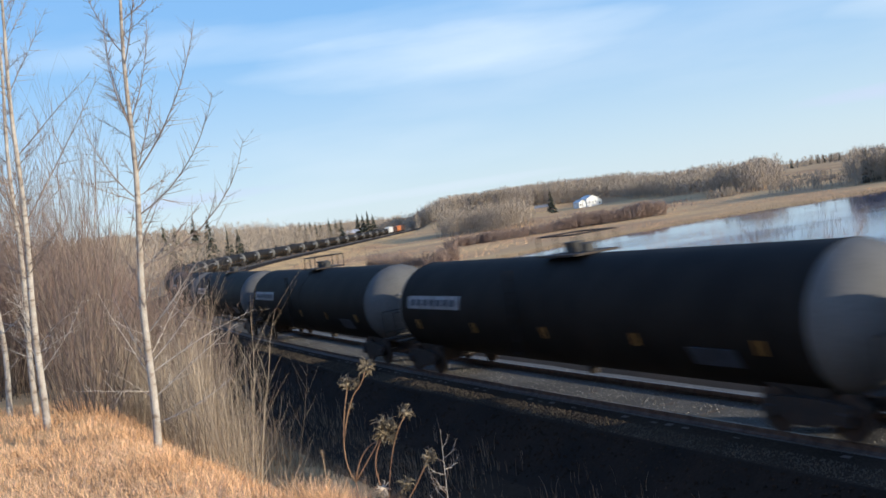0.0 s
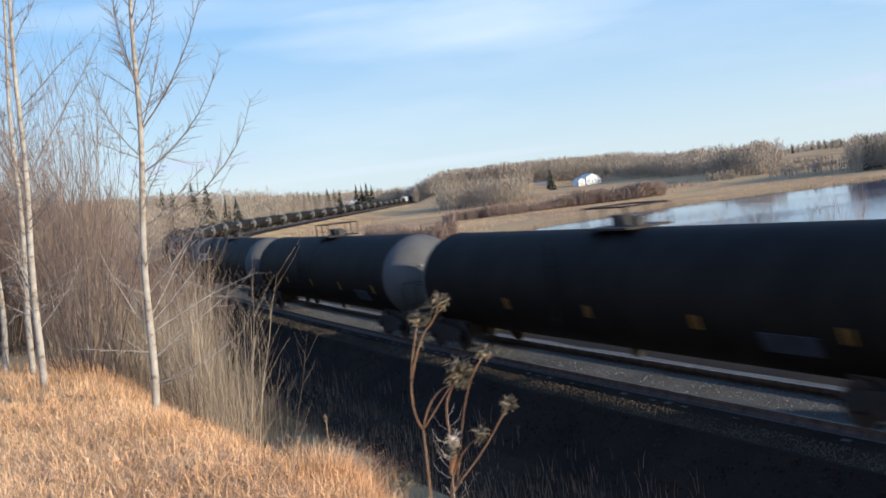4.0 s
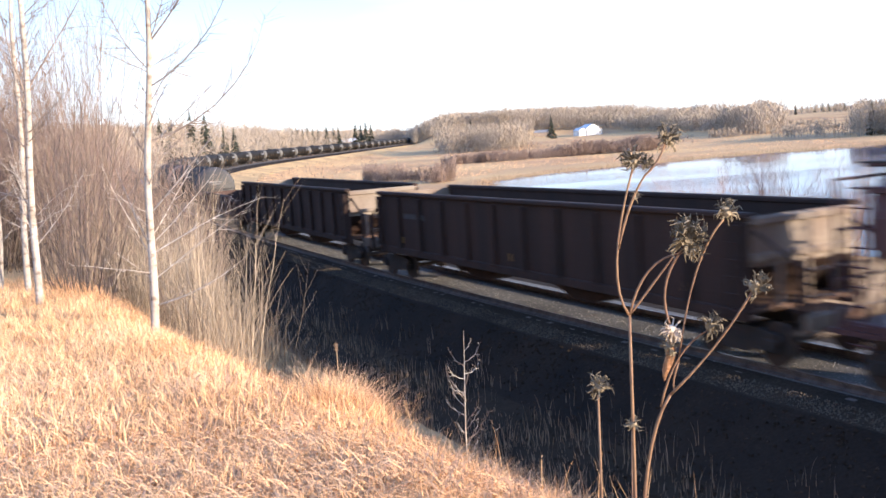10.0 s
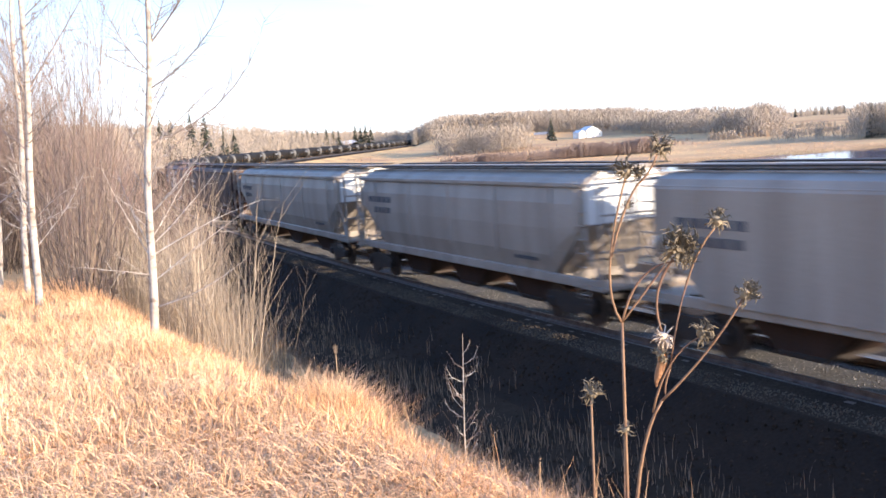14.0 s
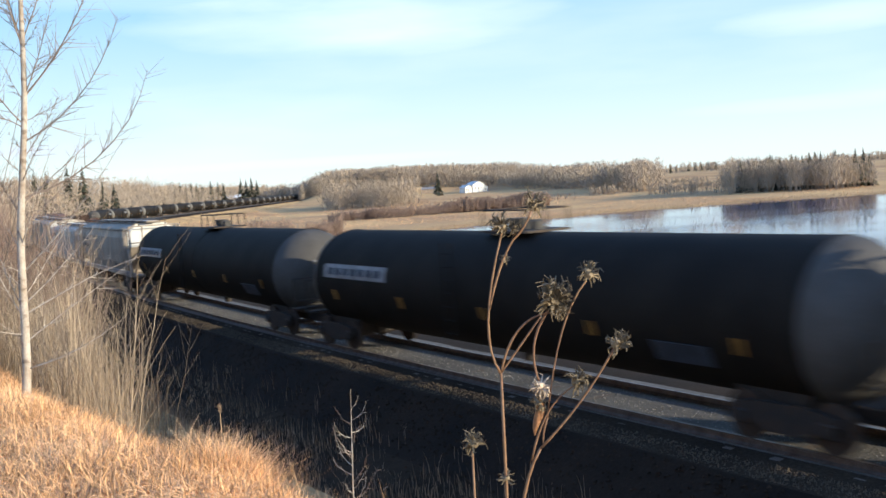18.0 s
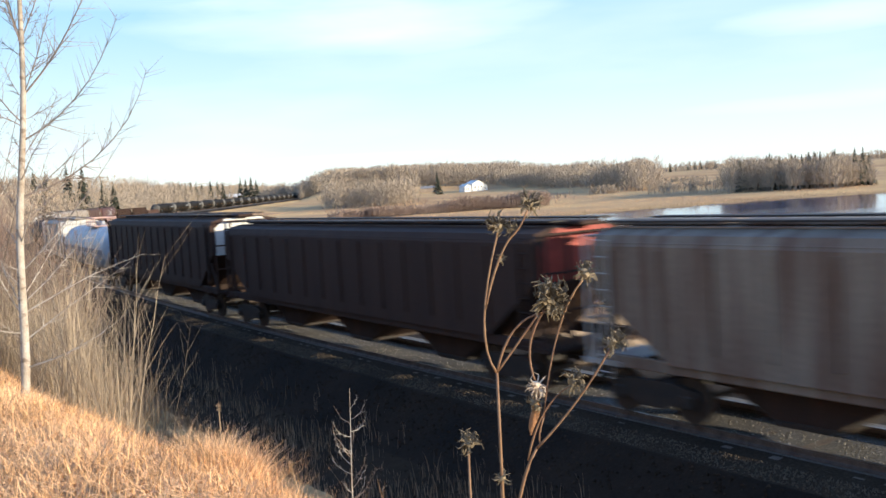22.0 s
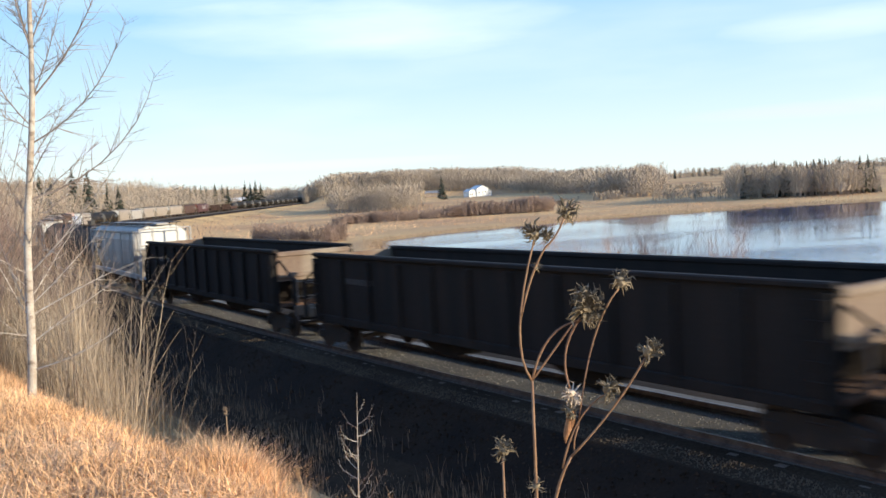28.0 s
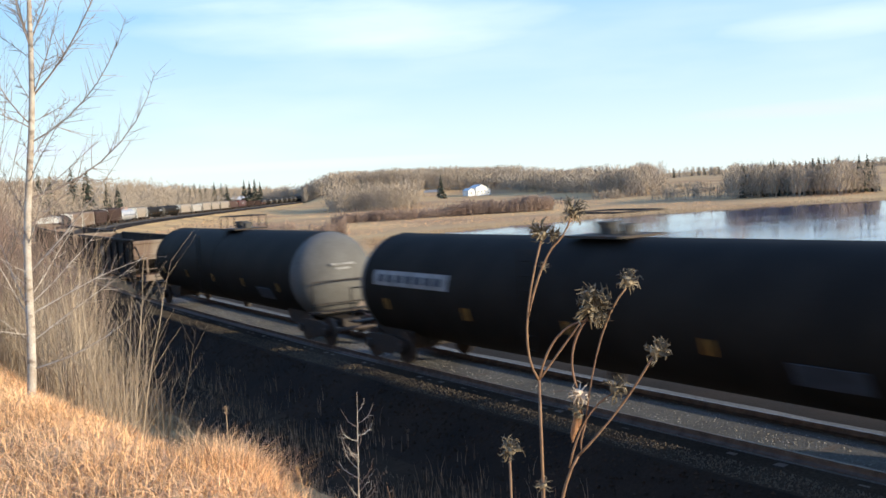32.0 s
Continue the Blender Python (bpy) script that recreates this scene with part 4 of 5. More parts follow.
SPEED = 22.18
TANK = 22.69
TRAIN = []  # (car, place of its middle along the line at the start)


def add_cars():
    proto = tank_car(TANK - 0.1)
    plain = tank_car(TANK - 0.1, label_panel=False, label="plain black cylindrical tank car without lettering")
    first = True
    s = 17.5
    for i in range(25):  # tank cars ahead
        c = proto if first else copy_thing(proto, Matrix.Identity(4))
        first = False
        TRAIN.append((c, s + TANK / 2 + i * TANK))
    s2 = s + 25 * TANK
    for k, (mat, lab) in enumerate(((M_TANKWHITE, "white box car far along the train"), (M_BROWN, "brown box car far along the train"), (M_ORANGE, "orange box car far along the train"), (M_BROWN, "brown box car far along the train"))):
        TRAIN.append((box_car(19, mat, lab), s2 + 9.5 + 19 * k))
    for i in range(8):
        c = plain if i == 3 else tank_car(TANK - 0.1, head=M_DULL, label="black cylindrical tank car with pale lettering on its end") if i == 7 else copy_thing(plain if i == 4 else proto, Matrix.Identity(4))
        TRAIN.append((c, s - TANK / 2 - i * TANK))
    grey = "light grey covered hopper car with roof walkway"
    rows = [
        (-163.6, -180.0, lambda n: open_car(n, M_BROWN, 2.12, 1.5, 11, "low rust-brown gondola car with stepped top edge", steps=True)),
        (-180.0, -202.2, lambda n: open_car(n, M_COAL, 3.05, 1.5, 12, "dark brown ribbed open hopper car", "hopper car", name="open_hopper")),
        (-202.2, -224.9, lambda n: open_car(n, M_COAL, 3.05, 1.5, 12, "dark brown ribbed open hopper car", "hopper car", name="open_hopper")),
        (-224.5, -247.2, lambda n: hopper_car(n, M_CANADA, 3.98, 1.5, True, label="maroon cylindrical grain hopper car with white wordmark", logo=True, end_mat=M_CANADA, sheet_mat=M_RED)),
        (-247.2, -268.1, lambda n: hopper_car(n, M_BROWN, 3.98, 1.5, True, label="brown cylindrical grain hopper car", end_mat=M_RUSTGREY)),
        (-268.1, -289.3, lambda n: hopper_car(n, M_GREY, 3.98, 1.5, True, label=grey, end_mat=M_GREY, sheet_mat=M_TANKWHITE)),
        (-289.3, -307.4, lambda n: hopper_car(n, M_GREY, 3.98, 1.5, True, label=grey, end_mat=M_GREY, sheet_mat=M_TANKWHITE)),
        (-307.4, -325.2, lambda n: hopper_car(n, M_GREY, 3.98, 1.5, False, label=grey, end_mat=M_GREY, sheet_mat=M_TANKWHITE)),
        (-325.2, -343.2, lambda n: hopper_car(n, M_PALE, 3.6, 1.5, False, label="low pale grey covered hopper car", bays=2, end_mat=M_PALE, sheet_mat=M_TANKWHITE)),
        (-343.2, -360.8, lambda n: hopper_car(n, M_GREY, 3.95, 1.5, True, label=grey, end_mat=M_GREY, sheet_mat=M_TANKWHITE)),
        (-360.8, -384.0, lambda n: tank_car(n, label="black cylindrical tank car", head=M_DULL)),
        (-384.0, -406.5, lambda n: tank_car(n, label="black cylindrical tank car", head=M_DULL)),
        (-406.5, -423.2, lambda n: hopper_car(n, M_GREY, 3.95, 1.5, True, label="grey covered hopper car, ends whitened for the sun", bays=2, end_mat=M_TANKWHITE, sheet_mat=M_TANKWHITE)),
        (-422.5, -443.2, lambda n: tank_car(n, M_LILAC, 1.5, 3.55, "white tank car with dark side stripes", False, True, 3.4)),
        (-443.2, -465.0, lambda n: hopper_car(n, M_OXIDE, 4.2, 1.5, False, True, "weathered brown ribbed covered hopper car", end_mat=M_COAL, sheet_mat=M_TANKWHITE)),
        (-465.0, -487.2, lambda n: hopper_car(n, M_OXIDE, 3.92, 1.5, False, True, "weathered brown ribbed covered hopper car", end_mat=M_COAL, sheet_mat=M_RED)),
        (-487.2, -508.9, lambda n: hopper_car(n, M_RUSTGREY, 3.92, 1.5, False, True, "rust-streaked grey ribbed covered hopper car", end_mat=M_PALE, sheet_mat=M_TANKWHITE)),
        (-508.9, -531.9, lambda n: hopper_car(n, M_RUSTGREY, 3.95, 1.5, False, True, "heavily rusted grey ribbed covered hopper car", end_mat=M_TANKWHITE)),
        (-531.9, -550.1, lambda n: tank_car(n, label="plain black cylindrical tank car", label_panel=False, head=M_DULL)),
        (-550.1, -568.1, lambda n: tank_car(n, label="plain black cylindrical tank car", label_panel=False, head=M_DULL)),
        (-568.1, -584.0, lambda n: hopper_car(n, M_PALE, 3.92, 1.5, True, label="pale grey covered hopper car, upper ends whitened for the sun", bays=2, end_mat=M_PALE, sheet_mat=M_TANKWHITE)),
        (-584.0, -605.5, lambda n: open_car(n, M_CHAR, 3.1, 1.5, 12, "charcoal ribbed open hopper car", "hopper car", name="open_hopper")),
        (-605.5, -628.9, lambda n: open_car(n, M_CHAR, 3.1, 1.5, 12, "charcoal ribbed open hopper car", "hopper car", name="open_hopper")),
        (-628.9, -651.2, lambda n: open_car(n, M_CHAR, 3.1, 1.5, 12, "charcoal ribbed open hopper car", "hopper car", name="open_hopper")),
        (-651.2, -672.7, lambda n: open_car(n, M_CHAR, 3.05, 1.5, 10, "charcoal open hopper car with a white emblem", "hopper car", name="open_hopper", logo=True)),
    ]
    for a, b, make in rows:
        TRAIN.append((make(a - b), (a + b) / 2))
    for i in range(5):
        c = tank_car(24.6, label_panel=False, label="plain black cylindrical tank car with amber strips", inset=2.4) if i == 0 else copy_thing(proto, Matrix.Identity(4))
        TRAIN.append((c, -685.1 if i == 0 else -697.6 - TANK * (i - 0.5)))


add_cars()


# ---- plants ----
def add_tri_stick(V, Fc, a, b, wa, wb, side=None):
    """A three-sided tapering stick."""
    a, b = Vector(a), Vector(b)
    d = (b - a)
    if d.length < 1e-5:
        return
    u = d.cross(Vector((0.3, 0.9, 0.2))).normalized()
    v = d.cross(u).normalized()
    o = len(V)
    for k in range(3):
        c, s = math.cos(k * 2.0944), math.sin(k * 2.0944)
        V.append(a + (u * c + v * s) * wa)
    for k in range(3):
        c, s = math.cos(k * 2.0944), math.sin(k * 2.0944)
        V.append(b + (u * c + v * s) * wb)
    for k in range(3):
        j = (k + 1) % 3
        Fc.append((o + k, o + j, o + 3 + j, o + 3 + k))


def grow(V, Fc, rng, p, d, length, w, depth, bend=0.25, kids=3, lift=0.25, shrink=0.55, seg=4):
    """A branch in a few bent pieces, with side branches."""
    p, d = Vector(p), Vector(d).normalized()
    step = length / seg
    for i in range(seg):
        w1 = w * (1 - (i + 1) / seg * 0.72)
        d2 = (d + Vector((rng.uniform(-1, 1), rng.uniform(-1, 1), rng.uniform(-0.6, 1) * lift * 2)) * bend).normalized()
        q = p + d2 * step
        add_tri_stick(V, Fc, p, q, w * (1 - i / seg * 0.72), w1)
        if depth > 0 and i > 0:
            for _ in range(kids):
                a = rng.uniform(0, 6.283)
                side = Vector((math.cos(a), math.sin(a), rng.uniform(0.2, 1.0)))
                grow(V, Fc, rng, p.lerp(q, rng.random()), (d2 * 0.8 + side).normalized(), length * shrink * rng.uniform(0.5, 1.0) * (1 - 0.5 * i / seg), w1 * 0.55, depth - 1, bend, kids, lift, shrink, max(2, seg - 1))
        p, d = q, d2


def shrub_mesh(name, seed, h, stems, spread, mat, w=0.014, lean=0.16, kids=2, sprig=None):
    """Two meshes, the upright main stems and the short steep twigs, of a many-stemmed shrub."""
    rng = random.Random(seed)
    both = ([], []), ([], [])
    for _ in range(stems):
        a = rng.uniform(0, 6.283)
        r = spread * math.sqrt(rng.random())
        out = abs(rng.gauss(0, lean))
        p, d = Vector((math.cos(a) * r, math.sin(a) * r, -0.45)), Vector((math.cos(a) * out, math.sin(a) * out, 1)).normalized()
        length, w0, seg = h * rng.uniform(0.5, 1.05), w * rng.uniform(0.55, 1.25), 6
        for i in range(seg):
            d = (d + Vector((rng.uniform(-1, 1), rng.uniform(-1, 1), rng.uniform(-0.1, 0.6))) * 0.09).normalized()
            q = p + d * length / seg
            w1 = w0 * (1 - (i + 1) / seg * 0.8)
            add_tri_stick(both[0][0], both[0][1], p, q, w0 * (1 - i / seg * 0.8), w1)
            for _k in range(kids if i > 1 else 1):
                b = rng.uniform(0, 6.283)
                side = (d * 1.5 + Vector((math.cos(b), math.sin(b), rng.uniform(0.0, 0.6)))).normalized()
                grow(both[1][0], both[1][1], rng, p.lerp(q, rng.random()), side, length * 0.32 * rng.uniform(0.4, 1.0), w1 * 0.45 + 0.002, 0, 0.09, 1, 0.3, 0.4, 3)
            p = q
    made = []
    for nm, (V, Fc), m in zip(("stem", "twig"), both, (mat, sprig or mat)):
        me = bpy.data.meshes.new(nm)
        me.from_pydata([tuple(v) for v in V], [], Fc)
        me.materials.append(m)
        made.append(me)
    return made


def put_shrub(name, meshes, m, label, group):
    g = new(name)
    g.matrix_basis = m
    for me in meshes:
        o = tagged(new(me.name.split(".")[0], me), kind="stuff")
        o.parent = g
    tagged(g, label, "shrub", group)


def plant_thicket():
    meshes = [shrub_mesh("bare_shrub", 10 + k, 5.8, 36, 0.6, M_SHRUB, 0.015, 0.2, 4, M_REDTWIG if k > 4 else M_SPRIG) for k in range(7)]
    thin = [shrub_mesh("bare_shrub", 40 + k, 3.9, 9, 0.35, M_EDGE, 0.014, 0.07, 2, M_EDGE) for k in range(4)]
    rng = random.Random(4)
    n = 0
    while n < 250:
        d, s = rng.uniform(8.6, 30), 3 + 45 * rng.random() ** 1.3
        if d < 13 and s < 15:
            continue
        if d >= 14 and s < 12.5 + (d - 14) * 0.2:
            continue
        x, y, _ = beside(s, d)
        sc = rng.uniform(0.75, 1.1) * (1 + 0.1 * smooth(15.5, 20.5, -math.degrees(math.atan2(x, y))))
        put_shrub("bare_shrub", rng.choice(meshes), pose(x, y, height(x, y), 0, 0, rng.uniform(0, 360)) @ Matrix.Diagonal((sc, sc, sc * rng.uniform(0.85, 1.2), 1)), "leafless grey-brown shrub with many thin stems", "thicket beside the railway")
        n += 1
    n = 0
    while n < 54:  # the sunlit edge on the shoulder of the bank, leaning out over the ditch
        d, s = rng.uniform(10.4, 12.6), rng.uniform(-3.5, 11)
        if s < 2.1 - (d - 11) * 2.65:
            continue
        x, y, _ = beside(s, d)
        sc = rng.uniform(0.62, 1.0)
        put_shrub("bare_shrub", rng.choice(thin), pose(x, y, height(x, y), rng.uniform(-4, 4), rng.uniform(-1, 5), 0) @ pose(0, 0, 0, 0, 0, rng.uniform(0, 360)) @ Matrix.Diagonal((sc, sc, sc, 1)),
                  "thin leafless shrub with upright stems lightened for the sun", "thicket beside the railway")
        n += 1


plant_thicket()


def arc_limb(V, Fc, rng, p, a0, a1, depth, length, w, twigs):
    """A limb that bends from the angle a0 to a1 (degrees up from +x), with twigs."""
    p = Vector(p)
    n = 7
    for i in range(n):
        a = radians(a0 + (a1 - a0) * i / (n - 1))
        d = Vector((math.cos(a), depth * (1 - 0.5 * i / n), math.sin(a))).normalized()
        q = p + d * length / n + Vector((rng.uniform(-1, 1), rng.uniform(-1, 1), rng.uniform(-1, 1))) * 0.012
        w0, w1 = w * (1 - i / n * 0.8), w * (1 - (i + 1) / n * 0.8)
        add_tri_stick(V, Fc, p, q, w0, w1)
        if i > 0:
            for _ in range(twigs):
                turn = rng.uniform(0, 6.283)
                e = (d * 0.9 + Vector((math.cos(turn), rng.uniform(-0.5, 0.5), math.sin(turn))) * 0.75).normalized()
                grow(V, Fc, rng, p.lerp(q, rng.random()), e, length * rng.uniform(0.08, 0.24) * (1.15 - 0.6 * i / n), w1 * 0.4 + 0.0022, 1, 0.12, 1, 0.35, 0.45, 3)
        p = q


def aspen(x, y, top, lean, trunk_w, limbs, extra, seed, label):
    """A slender pale tree: leaning trunk, limbs (height, first and last angle, length), then many small ones."""
    rng = random.Random(seed)
    z = height(x, y) - 0.1
    tree = new("aspen_tree")
    tree.location = (x, y, z)
    n = 16
    pts = [Vector((lean * i / n + 0.035 * math.sin(i * 0.9 + seed), 0.03 * math.sin(i * 0.7), top * i / n)) for i in range(n + 1)]
    bm = bmesh.new()
    rings = []
    for i, p in enumerate(pts):
        r = trunk_w * 0.5 * (1 - i / n) ** 0.8 + 0.006
        rings.append([bm.verts.new(p + Vector((math.cos(k * 0.7854) * r, math.sin(k * 0.7854) * r, 0))) for k in range(8)])
    for a, b in zip(rings, rings[1:]):
        for k in range(8):
            bm.faces.new((a[k], a[(k + 1) % 8], b[(k + 1) % 8], b[k]))
    part("trunk", bm, M_BARK, tree, "pale smooth bark trunk", True)
    rows = [(hz, a0, a1, rng.uniform(-0.4, 0.4), ln) for hz, a0, a1, ln in limbs]
    for i in range(extra):
        hz = top * (0.1 + 0.86 * (i + rng.random()) / extra)
        a0 = rng.choice((rng.uniform(20, 70), rng.uniform(110, 160)))
        rows.append((hz, a0, a0 + (80 - a0) * rng.uniform(-0.15, 0.4), rng.uniform(-1.2, 1.2), rng.uniform(0.5, 1.9) * (1.1 - 0.55 * hz / top)))
    for hz, a0, a1, dp, ln in rows:
        t = hz / top
        i = min(n - 1, int(t * n))
        V, Fc = [], []
        arc_limb(V, Fc, rng, pts[i].lerp(pts[i + 1], t * n - i), a0, a1, dp, ln, 0.004 + 0.0045 * ln, 2 if hz < 2.4 else 6 if ln > 1 else 4)
        mesh_object("limb", [tuple(v) for v in V], Fc, M_BARK if hz < 2.4 else M_TWIG, tree)
    tagged(tree, label, "tree", "aspens on the bank")


def plant_aspens():
    aspen(-4.58, 14.59, 9.2, 0.75, 0.125, [(5.2, 104, 78, 1.8), (5.3, 68, 85, 1.8), (4.5, 52, 73, 2.7), (3.85, 26, 69, 2.4), (3.05, 15, 70, 2.75), (1.95, 44, 55, 2.5), (1.35, 29, 17, 1.9), (0.95, 37, 33, 1.9),
          (0.55, 14, 36, 1.8), (4.1, 128, 94, 1.7), (1.4, 113, 110, 1.4), (0.95, 134, 144, 0.9), (5.3, 108, 90, 1.8), (6.2, 60, 80, 1.8), (6.4, 120, 95, 1.6)], 40, 1, "slender leafless aspen with pale bark on the grassy bank")
    aspen(-7.6, 17.68, 10.4, 0.6, 0.14, [(4.0, 62, 60, 3.1), (2.8, 39, 55, 0.9), (1.65, 40, 27, 1.4), (2.9, 126, 134, 0.8), (1.6, 135, 144, 0.7), (5.3, 45, 40, 2.0), (6.5, 60, 59, 1.7), (3.8, 100, 88, 2.8)], 56, 2,
          "slender leafless aspen with pale bark near the thicket")
    aspen(-8.6, 19.6, 10.2, 0.6, 0.13, [(3.0, 50, 70, 1.6), (4.5, 120, 95, 1.7)], 26, 3, "thin leafless aspen at the edge of the thicket")
    aspen(-9.6, 20.6, 8.0, 0.3, 0.13, [(3.4, 60, 75, 1.5)], 22, 5, "thin leafless aspen at the edge of the thicket")


plant_aspens()


def blades(name, spots, mat, hmin, hmax, w, rng, label, category, lean=0.35, seg=3, low=False):
    V, Fc = [], []
    for x, y in spots:
        z = surface(x, y) if low else height(x, y)
        h = rng.uniform(hmin, hmax)
        a = rng.uniform(0, 6.283)
        l = rng.uniform(0, lean) * h
        ca, sa = math.cos(a), math.sin(a)
        f = rng.uniform(0, 3.14)
        cf, sf = math.cos(f) * w, math.sin(f) * w
        o = len(V)
        for i in range(seg + 1):
            t = i / seg
            px, py, pz = x + ca * l * t * t, y + sa * l * t * t, z + h * t * (1 - 0.12 * t) - 0.02
            k = 1 - t * 0.85
            V.append((px - cf * k, py - sf * k, pz))
            V.append((px + cf * k, py + sf * k, pz))
        for i in range(seg):
            Fc.append((o + 2 * i, o + 2 * i + 1, o + 2 * i + 3, o + 2 * i + 2))
    ob = mesh_object(name, V, Fc, mat)
    tagged(ob, label, category, "", "stuff")
    return ob


def curls(name, spots, mat, rng, label):
    """Short dry blades that rise, bow over and curl sideways."""
    V, Fc = [], []
    for x, y in spots:
        z = height(x, y) - 0.01
        a, step, w = rng.uniform(0, 6.283), rng.uniform(0.022, 0.052), rng.uniform(0.0022, 0.0042)
        rise, fall, turn = rng.uniform(0.9, 1.4), rng.uniform(0.25, 0.6), rng.uniform(-0.5, 0.5)
        o = len(V)
        for i in range(6):
            k = w * (1 - 0.13 * i)
            V.append((x - math.sin(a) * k, y + math.cos(a) * k, z))
            V.append((x + math.sin(a) * k, y - math.cos(a) * k, z + k))
            e = rise - fall * i
            x, y, z = x + math.cos(a) * math.cos(e) * step, y + math.sin(a) * math.cos(e) * step, z + math.sin(e) * step
            a += turn
        for i in range(5):
            Fc.append((o + 2 * i, o + 2 * i + 1, o + 2 * i + 3, o + 2 * i + 2))
    tagged(mesh_object(name, V, Fc, mat), label, "grass", "", "stuff")


def plant_grass():
    rng = random.Random(2)
    spots, tufts = [], []
    while len(spots) < 70000:
        r = 1.9 * (26 / 1.9) ** rng.random()
        a = radians(rng.uniform(-36, 26))
        x, y = r * math.sin(a), r * math.cos(a)
        s, d = track_coords(x, y)
        if d < 11.8 or d > 30 or (d < 13.4 and rng.random() > ((d - 11.8) / 1.6) ** 1.5):
            continue
        spots.append((x, y))
        if noise.noise((x * 2.3, y * 2.3, 1)) > 0.12 and rng.random() < 0.8:
            tufts.append((x, y))
    blades("dry_grass", spots, M_GRASS, 0.03, 0.1, 0.0028, rng, "dense matted dry tan grass covering the bank", "grass", 4.5, 3)
    blades("grass_tufts", tufts, M_GRASS, 0.09, 0.25, 0.0026, rng, "tufts of bleached dry grass on the bank", "grass", 1.3, 3)
    wide = []
    while len(wide) < 45000:
        r, a = math.sqrt(rng.uniform(6.5 ** 2, 24 ** 2)), radians(rng.uniform(-40, 12))
        x, y = r * math.sin(a), r * math.cos(a)
        s, d = track_coords(x, y)
        if d > 12.6 and noise.noise((x * 1.7, y * 1.7, 3)) > rng.uniform(-0.6, 0.2):
            wide.append((x, y))
    blades("matted_grass", wide, M_GRASS, 0.08, 0.26, 0.0055, rng, "thick matted straw-coloured grass on the bank", "grass", 1.0, 3)
    near = []
    while len(near) < 52000:
        r, a = 3.2 * (17 / 3.2) ** rng.random(), radians(rng.uniform(-38, 22))
        x, y = r * math.sin(a), r * math.cos(a)
        if track_coords(x, y)[1] > 12.7:
            near.append((x, y))
    curls("curled_grass", near, M_GRASS, rng, "curled bleached grass blades over the matted bank")
    tall = [p for p in spots if rng.random() < 0.004]
    blades("tall_grass_stems", tall, M_GRASS, 0.3, 0.6, 0.0022, rng, "taller dry grass stems standing on the bank", "grass", 0.4, 3)
    spots = [(-0.92 + rng.gauss(0, 0.17), 8.25 + rng.gauss(0, 0.2)) for _ in range(2600)]
    blades("grass_tussock", spots, M_GRASS, 0.25, 0.5, 0.003, rng, "arching orange dry grass tussock at the bank's edge", "grass", 1.1, 4)
    spots = [beside(rng.uniform(-8, 45), rng.uniform(5.0, 12.4))[:2] for _ in range(16000)]
    blades("bank_grass", spots, M_WEEDS, 0.06, 0.25, 0.008, rng, "coarse brown dead grass on the ditch bank", "grass", 0.7, 3, True)
    spots = []
    while len(spots) < 9000:
        s, d = rng.uniform(-13, 36), rng.uniform(3.4, 9.0)
        if noise.noise((s * 0.45, d * 0.8, 5)) > -0.1 and rng.random() < smooth(3.0, 7.5, d) + 0.08:
            spots.append(beside(s, d)[:2])
    more = []
    while len(more) < 24000:
        s, d = rng.uniform(-11, 26), rng.uniform(6.6, 11.2)
        if noise.noise((s * 0.5, d * 0.9, 9)) > -0.15:
            more.append(beside(s, d)[:2])
    blades("bank_weeds", more, M_WEEDS, 0.12, 0.45, 0.007, rng, "thin dead brown weeds on the slope of the bank", "weeds", 0.35, 3, True)
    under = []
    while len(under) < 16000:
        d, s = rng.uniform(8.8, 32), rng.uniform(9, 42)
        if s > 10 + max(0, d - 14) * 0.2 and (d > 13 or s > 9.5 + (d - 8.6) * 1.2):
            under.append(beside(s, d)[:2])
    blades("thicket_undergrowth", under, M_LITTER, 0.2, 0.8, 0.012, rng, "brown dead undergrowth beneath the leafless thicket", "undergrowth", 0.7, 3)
    blades("ditch_stalks", spots, M_WEEDS, 0.15, 0.65, 0.0065, rng, "upright dead weed stalks in the ditch", "weeds", 0.3, 3, True)


plant_grass()


def dead_stalk(x, y, h, head, seed, label):
    """A single dry stalk with a seed head."""
    rng = random.Random(seed)
    g = new("dead_stalk")
    g.location = (x, y, height(x, y) - 0.03)
    top = Vector((rng.uniform(-0.06, 0.06), 0, h))
    bm = bmesh.new()
    midp = Vector((rng.uniform(-0.03, 0.03), 0, h * 0.5))
    rod(bm, (0, 0, 0), midp, 0.006, 6)
    rod(bm, midp, top, 0.005, 6)
    part("stem", bm, M_STALK, g)
    V, Fc = [], []
    for _ in range(50):
        t = rng.uniform(1 - head, 1.03)
        p = Vector((0, 0, 0)).lerp(top, t)
        d = Vector((rng.uniform(-1, 1), rng.uniform(-1, 1), rng.uniform(0.3, 1.5))).normalized()
        add_tri_stick(V, Fc, p, p + d * rng.uniform(0.02, 0.05), 0.006, 0.001)
    mesh_object("seed_head", [tuple(v) for v in V], Fc, M_STALK, g)
    tagged(g, label, "weed", "dry stalks on the bank")


